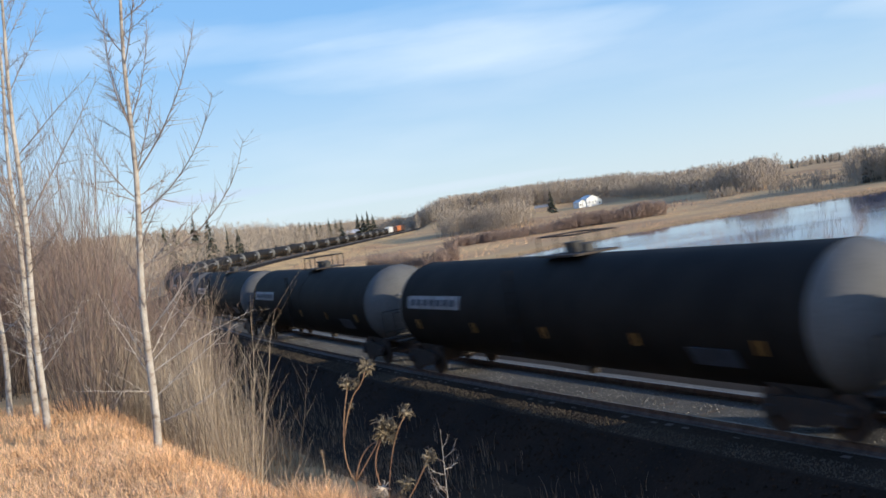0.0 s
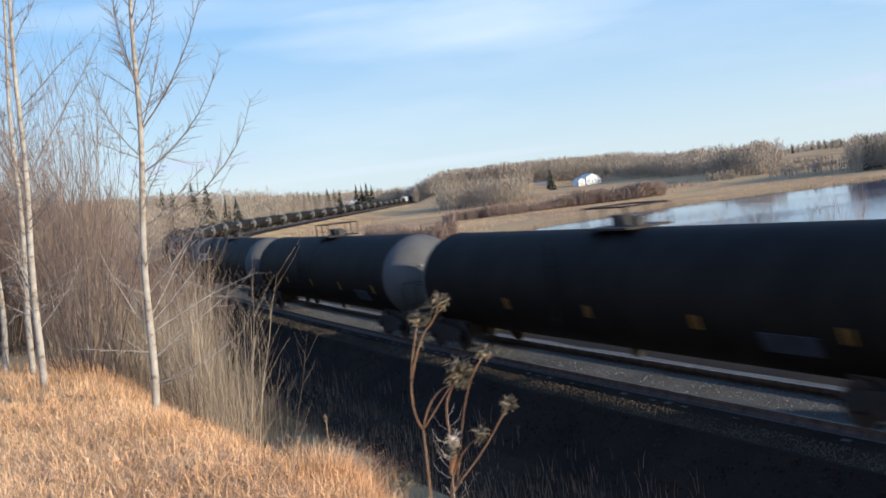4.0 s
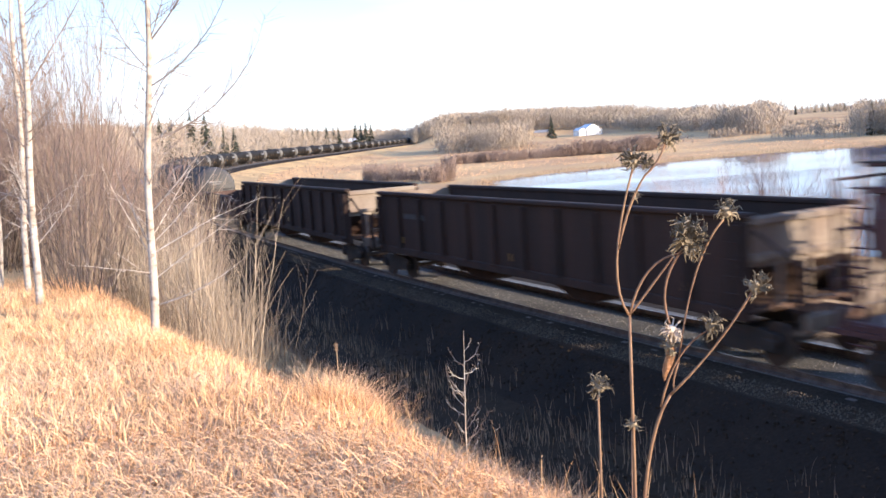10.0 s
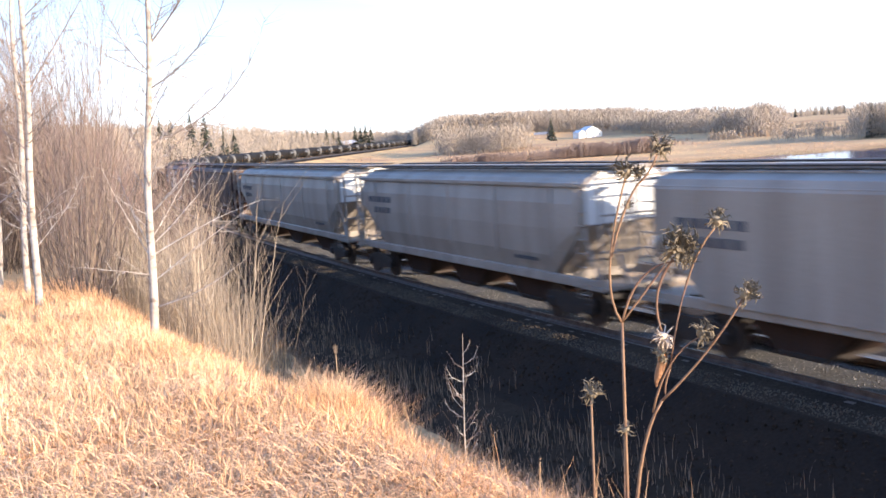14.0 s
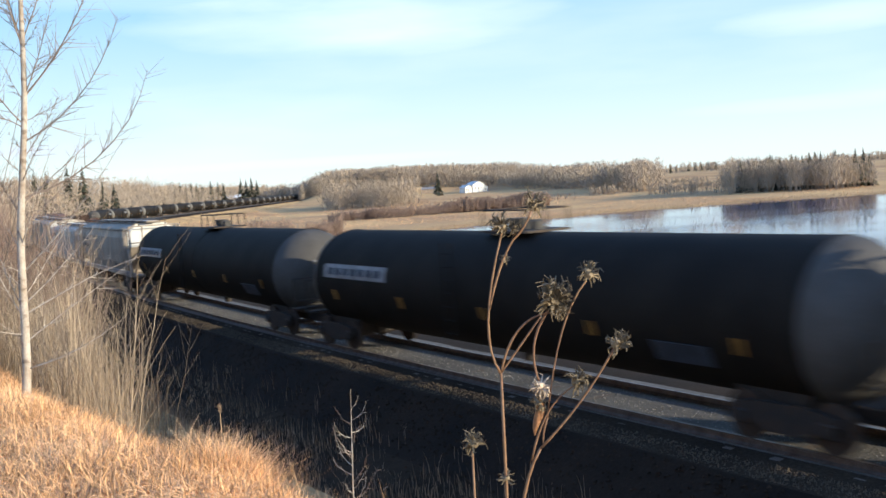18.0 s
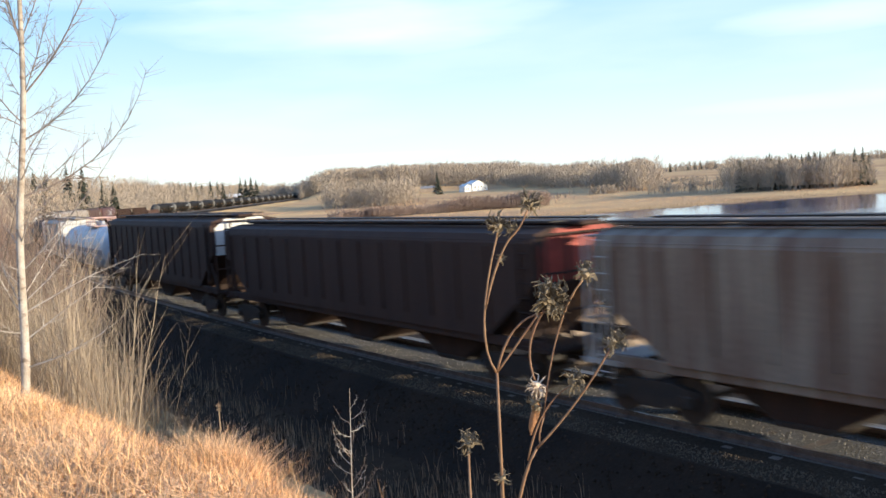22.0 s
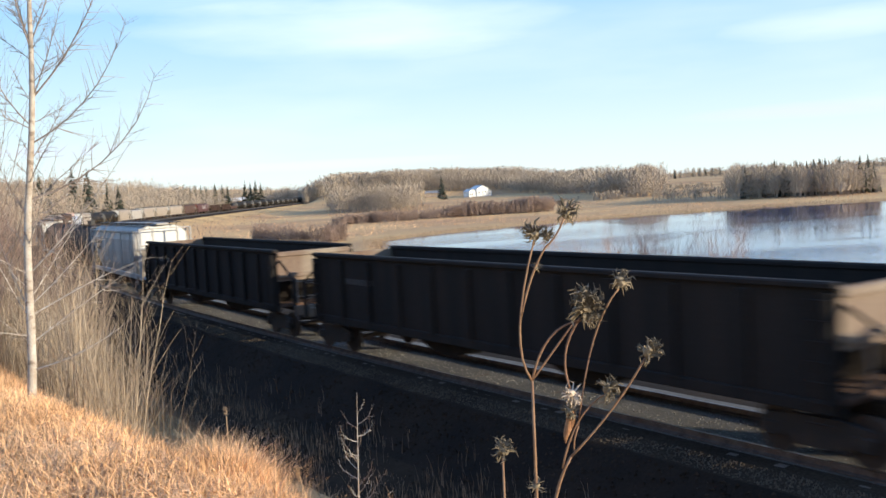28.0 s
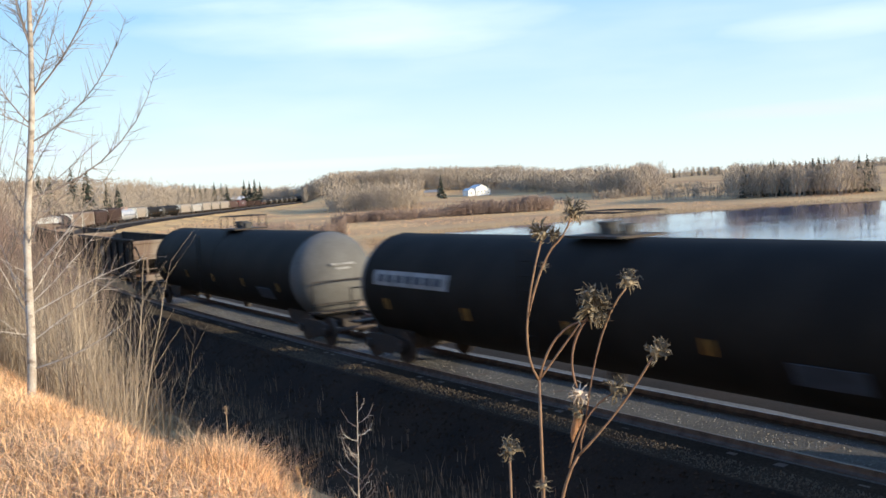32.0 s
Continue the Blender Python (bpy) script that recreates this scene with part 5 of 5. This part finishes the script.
for x_, y_, h_, hd_, k_ in ((-0.42, 8.7, 0.62, 0.16, 1), (0.7, 8.6, 1.0, 0.6, 2), (0.42, 8.4, 0.6, 0.4, 3), (0.95, 8.2, 0.45, 0.3, 4), (-1.15, 9.3, 0.8, 0.05, 5), (-1.0, 9.5, 0.6, 0.3, 6), (0.55, 8.9, 0.5, 0.3, 7), (1.75, 9.2, 0.7, 0.1, 8),
                            (-0.3, 9.2, 0.5, 0.3, 9), (1.3, 8.8, 0.55, 0.4, 10), (1.5, 8.3, 0.5, 0.35, 11)):
    dead_stalk(x_, y_, h_, hd_, k_, "dry brown weed stalk with a narrow seed head")


def sapling():
    rng = random.Random(21)
    x, y = 0.07, 9.1
    g = new("sapling")
    g.location = (x, y, height(x, y) - 0.05)
    bm = bmesh.new()
    rod(bm, (0, 0, 0), (0.01, 0, 0.9), 0.009, 7, 0.007)
    rod(bm, (0.01, 0, 0.89), (0.05, 0, 1.85), 0.007, 7, 0.002)
    part("trunk", bm, M_BARK, g)
    for i in range(24):
        t = 0.1 + 0.8 * (i + rng.random()) / 24
        V, Fc = [], []
        side = rng.choice((1, -1))
        a0 = rng.uniform(15, 60)
        a1 = rng.uniform(55, 85)
        arc_limb(V, Fc, rng, (0.045 * t, 0, 1.85 * t), a0 if side > 0 else 180 - a0, a1 if side > 0 else 180 - a1, rng.uniform(-0.9, 0.9), (0.5 - 0.3 * t) * rng.uniform(0.5, 1.2), 0.0042, 1)
        mesh_object("limb", [tuple(v) for v in V], Fc, M_BARK if i % 3 else M_TWIG, g)
    tagged(g, "small leafless sapling on the ditch bank", "sapling")


sapling()


def plant_willows():
    meshes = [shrub_mesh("willow_shrub", 60 + k, 6.6, 34, 1.1, M_REDTWIG, 0.016, 0.3, 6) for k in range(3)]
    rng = random.Random(61)
    for x, y in ((15.5, 64), (18, 62), (20.5, 62), (23, 60.5), (19.5, 58), (25, 59), (22, 64), (16.5, 60)):
        put_shrub("willow_shrub", rng.choice(meshes), pose(x, y, height(x, y) - 0.1, 0, 0, rng.uniform(0, 360)), "reddish leafless willow shrub on the lake shore", "willows by the lake")


plant_willows()


def far_tree(V, Fc, rng, x, y, z, h, w, twigs=52):
    """A bare tree far off: a trunk and a rounded crown of fine sprays."""
    add_tri_stick(V, Fc, (x, y, z - 0.3), (x + rng.uniform(-0.4, 0.4), y, z + h * 0.8), w * 0.8, w * 0.25)
    rc = h * rng.uniform(0.13, 0.22)
    for _ in range(twigs):
        t = rng.uniform(-1, 1)
        a = rng.uniform(0, 6.283)
        k = math.sqrt(max(0.05, 1 - t * t)) * rc * math.sqrt(rng.random())
        p = Vector((x + math.cos(a) * k, y + math.sin(a) * k, z + h * (0.53 + 0.4 * t)))
        l = h * rng.uniform(0.06, 0.15)
        q = p + Vector((math.cos(a) * l * 0.5, math.sin(a) * l * 0.5, l))
        b = rng.uniform(0, 3.14)
        u = Vector((math.cos(b), math.sin(b), 0)) * w
        o = len(V)
        V.extend((p - u, p + u, q))
        Fc.append((o, o + 1, o + 2))


def woods(name, count, place, hmin, hmax, w, seed, label, mat=M_WOODS, grain=0.02, gaps=0.0):
    """A stand of bare trees whose height and density change along it."""
    rng = random.Random(seed)
    V, Fc = [], []
    for _ in range(count):
        x, y = place(rng)
        k = noise.noise((x * grain, y * grain, seed)) + 0.5 * noise.noise((x * grain * 3.1, y * grain * 3.1, seed + 5))
        if k < gaps - 0.55 and rng.random() < 0.85:
            continue
        far_tree(V, Fc, rng, x, y, height(x, y), rng.uniform(hmin, hmax) * (0.82 + 0.4 * k), w)
    ob = mesh_object(name, [tuple(v) for v in V], Fc, mat)
    tagged(ob, label, "woods", "", "stuff")


def polar(a0, a1, r0, r1):
    """Places in a sector about the bank, thinning out at its ends."""
    def place(rng):
        while True:
            u = rng.random()
            if min(u, 1 - u) < 0.12 and rng.random() > min(u, 1 - u) / 0.12:
                continue
            a = a0 + (a1 - a0) * u
            sway = noise.noise((a * 0.6, r0 * 0.01, 2.0)) * (r1 - r0) * 0.35
            r = r0 + (r1 - r0) * rng.random() + sway
            return r * math.sin(radians(a)), r * math.cos(radians(a))
    return place


def ridge_place(rng):
    """The wooded ridge behind the farm, its near edge drawing closer at its end."""
    while True:
        a = rng.uniform(-1.5, 20.0)
        if a > 18 and rng.random() < (a - 18) / 2:
            continue
        r0 = float(np.interp(a, (0, 7.5, 10, 11.5, 14, 18, 20), (690, 690, 690, 640, 570, 430, 430)))
        r = r0 + 170 * rng.random() ** 1.2
        return r * math.sin(radians(a)), r * math.cos(radians(a))


woods("far_woods", 4200, ridge_place, 12, 16.5, 0.15, 5, "band of leafless grey-brown woods on the far hill", grain=0.012)
woods("far_woods", 620, polar(-0.3, 5.6, 430, 520), 10, 17, 0.1, 6, "leafless trees beyond the end of the embankment", gaps=0.15)
woods("far_woods", 2300, polar(-32, 1, 745, 880), 12, 18, 0.17, 7, "distant leafless woods behind the railway")
woods("far_woods", 900, polar(19, 42, 880, 1050), 6, 10, 0.2, 8, "distant leafless woods beyond the fields", gaps=0.35)
woods("shore_woods", 1300, polar(23.0, 31.2, 318, 385), 9.5, 13, 0.08, 9, "leafless trees on the far lake shore")
woods("shore_woods", 90, polar(18.5, 23.5, 340, 420), 3, 6.0, 0.12, 19, "low leafless trees on the far lake shore", gaps=0.4)


def mound_place(rows, seed):
    """Places inside rounded patches of brush: (azimuth, distance, half width, half depth)."""
    def place(rng):
        a, r, w, d = rng.choice(rows)
        while True:
            u, v = rng.uniform(-1, 1), rng.uniform(-1, 1)
            if u * u + v * v < 1:
                break
        r += v * d
        x = r * math.sin(radians(a)) + u * w
        return x, r * math.cos(radians(a))
    return place


woods("shore_brush", 900, mound_place([(0.9, 287, 4, 4), (2.0, 288, 5, 4), (3.2, 287, 5, 4), (4.4, 290, 5, 4), (5.8, 294, 5, 4), (7.0, 296, 5, 4), (7.9, 297, 4, 4)], 1), 2.0, 3.8, 0.06, 14,
      "rounded patches of reddish leafless brush beyond the lake shore", M_BRUSH, 0.08)
woods("shore_brush", 800, mound_place([(8.9, 300, 6, 5), (10.1, 301, 7, 5), (11.3, 302, 7, 5), (12.4, 304, 5, 4)], 1), 3.4, 5.6, 0.06, 24, "tall dense leafless brush on the flat below the farm", M_BRUSH, 0.08)
woods("bank_brush", 420, mound_place([(-0.4, 186, 2.6, 3), (0.3, 190, 2.2, 3), (-1.6, 196, 3, 3), (-2.9, 200, 3.5, 3), (-3.9, 205, 2.5, 3)], 3), 2.2, 5.2, 0.045, 25, "reddish leafless brush at the foot of the embankment", M_BRUSH, 0.1)


def slope_place(rng):
    """Places on the embankment's sunny far slope."""
    return beside(rng.uniform(110, 420), -rng.uniform(7, 30))[:2]


woods("bank_scrub", 420, slope_place, 0.35, 1.1, 0.05, 26, "low brown scrub scattered over the embankment slope", M_BRUSH, 0.07, 0.5)
woods("shore_brush", 900, polar(-0.3, 15, 350, 480), 0.7, 2.0, 0.07, 15, "low brown brush across the flat beyond the lake", M_BRUSH, 0.03, 0.45)
woods("field_brush", 420, mound_place([(19.5, 450, 9, 10), (22.0, 460, 6, 8), (18.2, 520, 12, 10), (21.0, 560, 16, 8), (24.0, 620, 14, 9), (28, 700, 16, 9), (16.5, 420, 7, 9)], 2), 2.0, 4.5, 0.12, 16,
      "scattered clumps of leafless brush along the far fields", M_WOODS, 0.02)


def field_grass():
    rng = random.Random(77)
    spots = []
    while len(spots) < 36000:
        a, r = radians(rng.uniform(-11, 31)), 190 * (700 / 190) ** rng.random()
        x, y = r * math.sin(a), r * math.cos(a)
        if noise.noise((x * 0.03, y * 0.03, 8)) < -0.25 or (r < 300 and lake_distance(x, y) < 1.5):
            continue
        s, d = track_coords(x, y)
        if abs(d) < 5 and s < 1250:
            continue
        spots.append((x, y))
    blades("field_grass", spots, M_GRASS, 0.12, 0.36, 0.06, rng, "golden dry grass over the distant fields", "grass", 0.6, 1)


field_grass()


def thicket_place(rng):
    return beside(rng.uniform(40, 95), rng.uniform(9, 40))[:2]


woods("far_thicket", 1100, thicket_place, 4.0, 6.3, 0.025, 17, "continuing leafless thicket farther along the railway", M_SHRUB)
def roadside_place(rng):
    return beside(rng.uniform(150, 540), 10 + 75 * rng.random() ** 1.4)[:2]


woods("roadside_woods", 1500, roadside_place, 9.5, 15.5, 0.08, 10, "leafless young woods beside the railway curve")


def plant_reeds():
    rng = random.Random(40)
    spots = []
    for i in list(range(1, 9)) + list(range(17, 23)) + [0]:
        (ax, ay), (bx, by) = LAKE[i - 1], LAKE[i]
        n = int(math.hypot(bx - ax, by - ay) * 60)
        for _ in range(n):
            t = rng.random()
            spots.append((ax + (bx - ax) * t + rng.gauss(0, 1.8), ay + (by - ay) * t + rng.gauss(0, 1.8)))
    blades("shore_reeds", spots, M_STALK, 0.3, 0.9, 0.02, rng, "golden dry reeds fringing the lake shore", "reeds", 0.3, 1)


plant_reeds()


def spruce(x, y, h, label="dark green spruce tree"):
    rng = random.Random(int(x * 7 + y * 13))
    t = new("spruce_tree")
    t.location = (x, y, height(x, y))
    bm = rod(bmesh.new(), (0, 0, -0.3), (0, 0, h * 0.9), 0.16, 6, 0.03)
    part("trunk", bm, M_SHRUB, t)
    V, Fc = [], []
    for i in range(190):
        k = rng.random() ** 0.8
        z = h * (0.06 + 0.92 * k)
        a = rng.uniform(0, 6.283)
        l = (1 - k) * h * 0.27 * rng.uniform(0.7, 1.15) + 0.15
        o = len(V)
        u = (-math.sin(a) * l * 0.3, math.cos(a) * l * 0.3)
        V.extend(((0, 0, z + 0.25), (math.cos(a) * l * 0.6 + u[0], math.sin(a) * l * 0.6 + u[1], z - 0.12 * l), (math.cos(a) * l, math.sin(a) * l, z - 0.35 * l), (math.cos(a) * l * 0.6 - u[0], math.sin(a) * l * 0.6 - u[1], z - 0.12 * l)))
        Fc.append((o, o + 1, o + 2, o + 3))
    mesh_object("crown", V, Fc, M_SPRUCE, t)
    tagged(t, label, "tree", "spruces in the distance")


for az_, r_, h_ in ((-13.4, 320, 19), (-14.2, 322, 19.5), (-15.3, 325, 17.5), (-15.9, 322, 18), (-12.4, 330, 14), (-11.8, 332, 13.5), (-8.5, 500, 13.5), (-8.2, 505, 15), (-7.9, 500, 14.5), (-7.6, 503, 15), (-7.3, 500, 14.5), (-7.0, 505, 13.5),
                    (-6.5, 510, 15.5), (-6.1, 512, 15), (-5.8, 510, 14), (-4.8, 620, 18), (-4.5, 622, 17), (-4.2, 620, 18.5), (-3.9, 625, 16.5), (2.0, 520, 15), (3.7, 560, 14), (6.7, 600, 16), (2.9, 600, 13),
                    (21.3, 980, 8), (21.7, 985, 9), (22.0, 980, 8.5), (22.4, 985, 9), (22.8, 980, 8.5), (20.3, 900, 7.5)):
    spruce(r_ * math.sin(radians(az_)), r_ * math.cos(radians(az_)), h_)
_r = random.Random(3)
for _ in range(46):
    a_ = radians(_r.uniform(24.6, 30.0))
    spruce(335 * math.sin(a_) * _r.uniform(0.97, 1.05), 335 * math.cos(a_), _r.uniform(8, 12.6))


# ---- buildings ----
def house():
    g = new("farmhouse")
    x, y = 97.5, 622
    g.matrix_basis = pose(x, y, height(x, y) - 0.1, 0, 0, 30) @ Matrix.Diagonal((0.82, 0.82, 0.85, 1))
    for nm, ox, w, d, h, rh in (("wall", 0, 12, 9, 6.0, 2.4), ("wall", -9.5, 7, 7, 4.2, 1.8), ("wall", 8.2, 4.6, 6, 3.6, 1.4)):
        bm = extrude_y(bmesh.new(), [(ox - w / 2, 0), (ox + w / 2, 0), (ox + w / 2, h), (ox, h + rh), (ox - w / 2, h)], -d / 2, d / 2)
        wall = part(nm, bm, M_WALLWHITE, g, "white siding wall")
        bm = bmesh.new()
        for sx in (-1, 1):
            L = math.hypot(w / 2 + 0.4, rh * (w / 2 + 0.4) / (w / 2))
            box(bm, ox + sx * (w / 4 + 0.1), 0, h + rh / 2 + 0.02, L, d + 0.8, 0.16, 0, sx * math.degrees(math.atan2(rh, w / 2)), 0)
        part("roof", bm, M_ROOFWHITE, g, "pale roof")
        for k in range(2 if w < 10 else 3):
            bm = box(bmesh.new(), ox - w / 4 + k * w / 4, -d / 2 - 0.03, h * 0.55, 0.8, 0.08, 1.0)
            part("window", bm, M_WINDOW, g)
    tagged(g, "white farmhouse with pale roof beyond the lake", "house")


house()


def shed(x, y, w, d, h, rh, wall, roof, turn, label):
    g = new("farm_shed")
    g.matrix_basis = pose(x, y, height(x, y) - 0.1, 0, 0, turn)
    bm = extrude_y(bmesh.new(), [(-w / 2, 0), (w / 2, 0), (w / 2, h), (0, h + rh), (-w / 2, h)], -d / 2, d / 2)
    part("wall", bm, wall, g)
    bm = bmesh.new()
    for sx in (-1, 1):
        box(bm, sx * w / 4, 0, h + rh / 2 + 0.05, math.hypot(w / 2, rh) + 0.4, d + 0.6, 0.15, 0, sx * math.degrees(math.atan2(rh, w / 2)), 0)
    part("roof", bm, roof, g)
    bm = box(bmesh.new(), 0, -d / 2 - 0.04, h * 0.4, w * 0.3, 0.1, h * 0.75)
    part("door", bm, M_DARKSTEEL, g)
    tagged(g, label, "shed")


shed(-95, 700, 8, 16, 4.6, 2.0, M_WALLWHITE, M_ROOFWHITE, 84, "small white shed with a pale sheet roof")
shed(-74, 708, 11, 40, 4.2, 2.2, M_BARN, M_ROOFWHITE, 82, "long low tan farm building")
shed(70, 640, 6, 12, 2.8, 1.5, M_BARN, M_ROOF, 80, "low grey outbuilding beside the farmhouse")


# ---- the weed close to the camera ----
def bend(a, b, c, n=8):
    """Points on a smooth curve from a to c that passes by b."""
    a, b, c = Vector(a), Vector(b), Vector(c)
    k = b * 2 - (a + c) / 2
    return [a * (1 - t) ** 2 + k * 2 * t * (1 - t) + c * t * t for t in (i / n for i in range(n + 1))]


def weed():
    g = new("dead_weed")
    rng = random.Random(31)
    zb = height(0.2, 1.15) - 0.03

    def stem(pts, w):
        bm = bmesh.new()
        rings = []
        for i, p in enumerate(pts):
            d = (pts[min(i + 1, len(pts) - 1)] - pts[max(i - 1, 0)]).normalized()
            u = d.cross(Vector((0.2, 1, 0.1))).normalized()
            v = d.cross(u)
            r = w * 0.76 * (1 - 0.3 * i / len(pts)) * rng.uniform(0.9, 1.12)
            rings.append([bm.verts.new(p + (u * math.cos(k * 0.7854) + v * math.sin(k * 0.7854)) * r) for k in range(8)])
        for a, b in zip(rings, rings[1:]):
            for k in range(8):
                bm.faces.new((a[k], a[(k + 1) % 8], b[(k + 1) % 8], b[k]))
        bm.faces.new(rings[0])
        bm.faces.new(rings[-1])
        bmesh.ops.recalc_face_normals(bm, faces=bm.faces)
        return part("stem", bm, M_WEED, g, "", True)

    def head(c, size, up=(0.2, 0, 1), spikes=46, mat=M_HEAD, name="seed_head"):
        c, up = Vector(c), Vector(up).normalized()
        V, Fc = [], []
        for _ in range(spikes):
            d = (up * rng.uniform(-0.3, 1.1) + Vector((rng.uniform(-1, 1), rng.uniform(-1, 1), rng.uniform(-1, 1)))).normalized()
            k = d.cross(Vector((rng.uniform(-1, 1), rng.uniform(-1, 1), 0.3))).normalized()
            p = c + d * size * 0.12
            q = p + d * size * rng.uniform(0.15, 0.42)
            r = q + (d * 0.4 + k).normalized() * size * rng.uniform(0.1, 0.32)
            add_tri_stick(V, Fc, p, q, size * 0.045, size * 0.032)
            add_tri_stick(V, Fc, q, r, size * 0.032, size * 0.006)
        h = mesh_object(name, [tuple(v) for v in V], Fc, mat, g, "dried brown seed head" if mat is M_HEAD else "pale fluff of a burst seed head")
        bm = bmesh.new()
        bmesh.ops.create_icosphere(bm, subdivisions=2, radius=size * 0.2, matrix=Matrix.Translation(c))
        for v in bm.verts:
            v.co += (v.co - c) * noise.noise(v.co * 160) * 0.5
        part("core", bm, mat, h)

    J = (0.208, 1.146, 4.919)
    stem(bend((0.19, 1.16, zb), (0.201, 1.152, 4.25), J, 14), 0.0034)
    stem(bend(J, (0.196, 1.147, 4.985), (0.219, 1.144, 5.095)), 0.0021)
    stem(bend((0.1985, 1.147, 5.0), (0.214, 1.144, 5.05), (0.232, 1.141, 5.085)) + bend((0.232, 1.141, 5.085), (0.246, 1.139, 5.1), (0.256, 1.137, 5.12), 4)[1:], 0.002)
    stem(bend(J, (0.232, 1.141, 4.972), (0.27, 1.133, 4.992)), 0.0021)
    stem(bend(J, (0.238, 1.141, 4.958), (0.262, 1.135, 4.99)), 0.0018)
    stem(bend((0.27, 1.134, 4.995), (0.25, 1.138, 4.95), (0.256, 1.137, 4.9)), 0.0022)
    stem(bend((0.317, 1.121, 5.03), (0.285, 1.13, 4.968), (0.262, 1.136, 4.86)), 0.0017)
    stem(bend((0.205, 1.16, zb), (0.208, 1.153, 4.12), (0.214, 1.147, 4.66), 8) + bend((0.214, 1.147, 4.66), (0.228, 1.143, 4.76), (0.251, 1.137, 4.821), 6)[1:], 0.0034)
    stem(bend((0.251, 1.137, 4.821), (0.303, 1.125, 4.88), (0.345, 1.112, 4.945)), 0.0022)
    stem(bend((0.24, 1.14, 4.806), (0.262, 1.134, 4.866), (0.297, 1.126, 4.9)), 0.0018)
    stem(bend((0.262, 1.136, 4.86), (0.256, 1.137, 4.84), (0.256, 1.137, 4.826), 4), 0.0017)
    stem(bend((0.15, 1.16, zb), (0.16, 1.156, 4.2), (0.167, 1.153, 4.822), 10), 0.0026)
    stem(bend((0.18, 1.16, zb), (0.19, 1.153, 4.2), (0.205, 1.147, 4.776), 10), 0.0016)
    head((0.22, 1.144, 5.102), 0.034, (-0.2, 0, 1))
    head((0.234, 1.142, 5.1), 0.022, (0.6, 0, 0.6))
    head((0.259, 1.136, 5.127), 0.036, (0.3, 0, 1))
    head((0.22, 1.144, 5.06), 0.016, (0.5, 0, 0.5), 20)
    head((0.276, 1.132, 5.01), 0.05, (0.3, 0, 1), 80)
    head((0.282, 1.131, 4.995), 0.03, (0.8, 0, 0.2))
    head((0.319, 1.12, 5.038), 0.034, (0.1, 0, 1), 30)
    head((0.348, 1.111, 4.95), 0.036, (0.6, 0, 0.8))
    head((0.299, 1.125, 4.905), 0.036, (0.5, 0, 0.8), 34)
    head((0.256, 1.137, 4.9), 0.03, (0, 0, -1), 40, M_FLUFF, "fluff")
    head((0.252, 1.138, 4.88), 0.026, (0, 0, -1), 40)
    bm = bmesh.new()
    rings = []
    for i in range(9):  # a curled dry leaf hanging below the fluff
        t = i / 8
        c, r = Vector((0.252 - 0.004 * t + 0.003 * math.sin(t * 5), 1.137, 4.886 - 0.046 * t)), 0.0008 + 0.0058 * math.sin(math.pi * min(1, t * 0.9 + 0.08))
        rings.append([bm.verts.new(c + Vector((math.cos(k * 0.9) * r, math.sin(k * 0.9) * r * 0.5, 0.002 * math.sin(k)))) for k in range(7)])
    for a, b in zip(rings, rings[1:]):
        for k in range(6):
            bm.faces.new((a[k], a[k + 1], b[k + 1], b[k]))
    part("leaf", bm, M_LEAF, g, "curled orange-brown dry leaf", True)
    head((0.168, 1.153, 4.832), 0.032, (0, 0, 1))
    head((0.207, 1.147, 4.785), 0.022, (0.4, 0, 0.6), 26)
    tagged(g, "tall dead weed with spiky dried seed heads", "weed")


weed()


def motions():
    for car, s0 in TRAIN:
        half = 7.5
        rows = []
        for i in range(33):
            t = float(i)
            s = s0 + SPEED * t
            ax, ay, _ = line(s - half)
            bx, by, _ = line(s + half)
            th = math.degrees(math.atan2(-(bx - ax), by - ay))
            rows.append((t, pose((ax + bx) / 2, (ay + by) / 2, 0, 0, 0, th)))
        walk(car, rows)


motions()
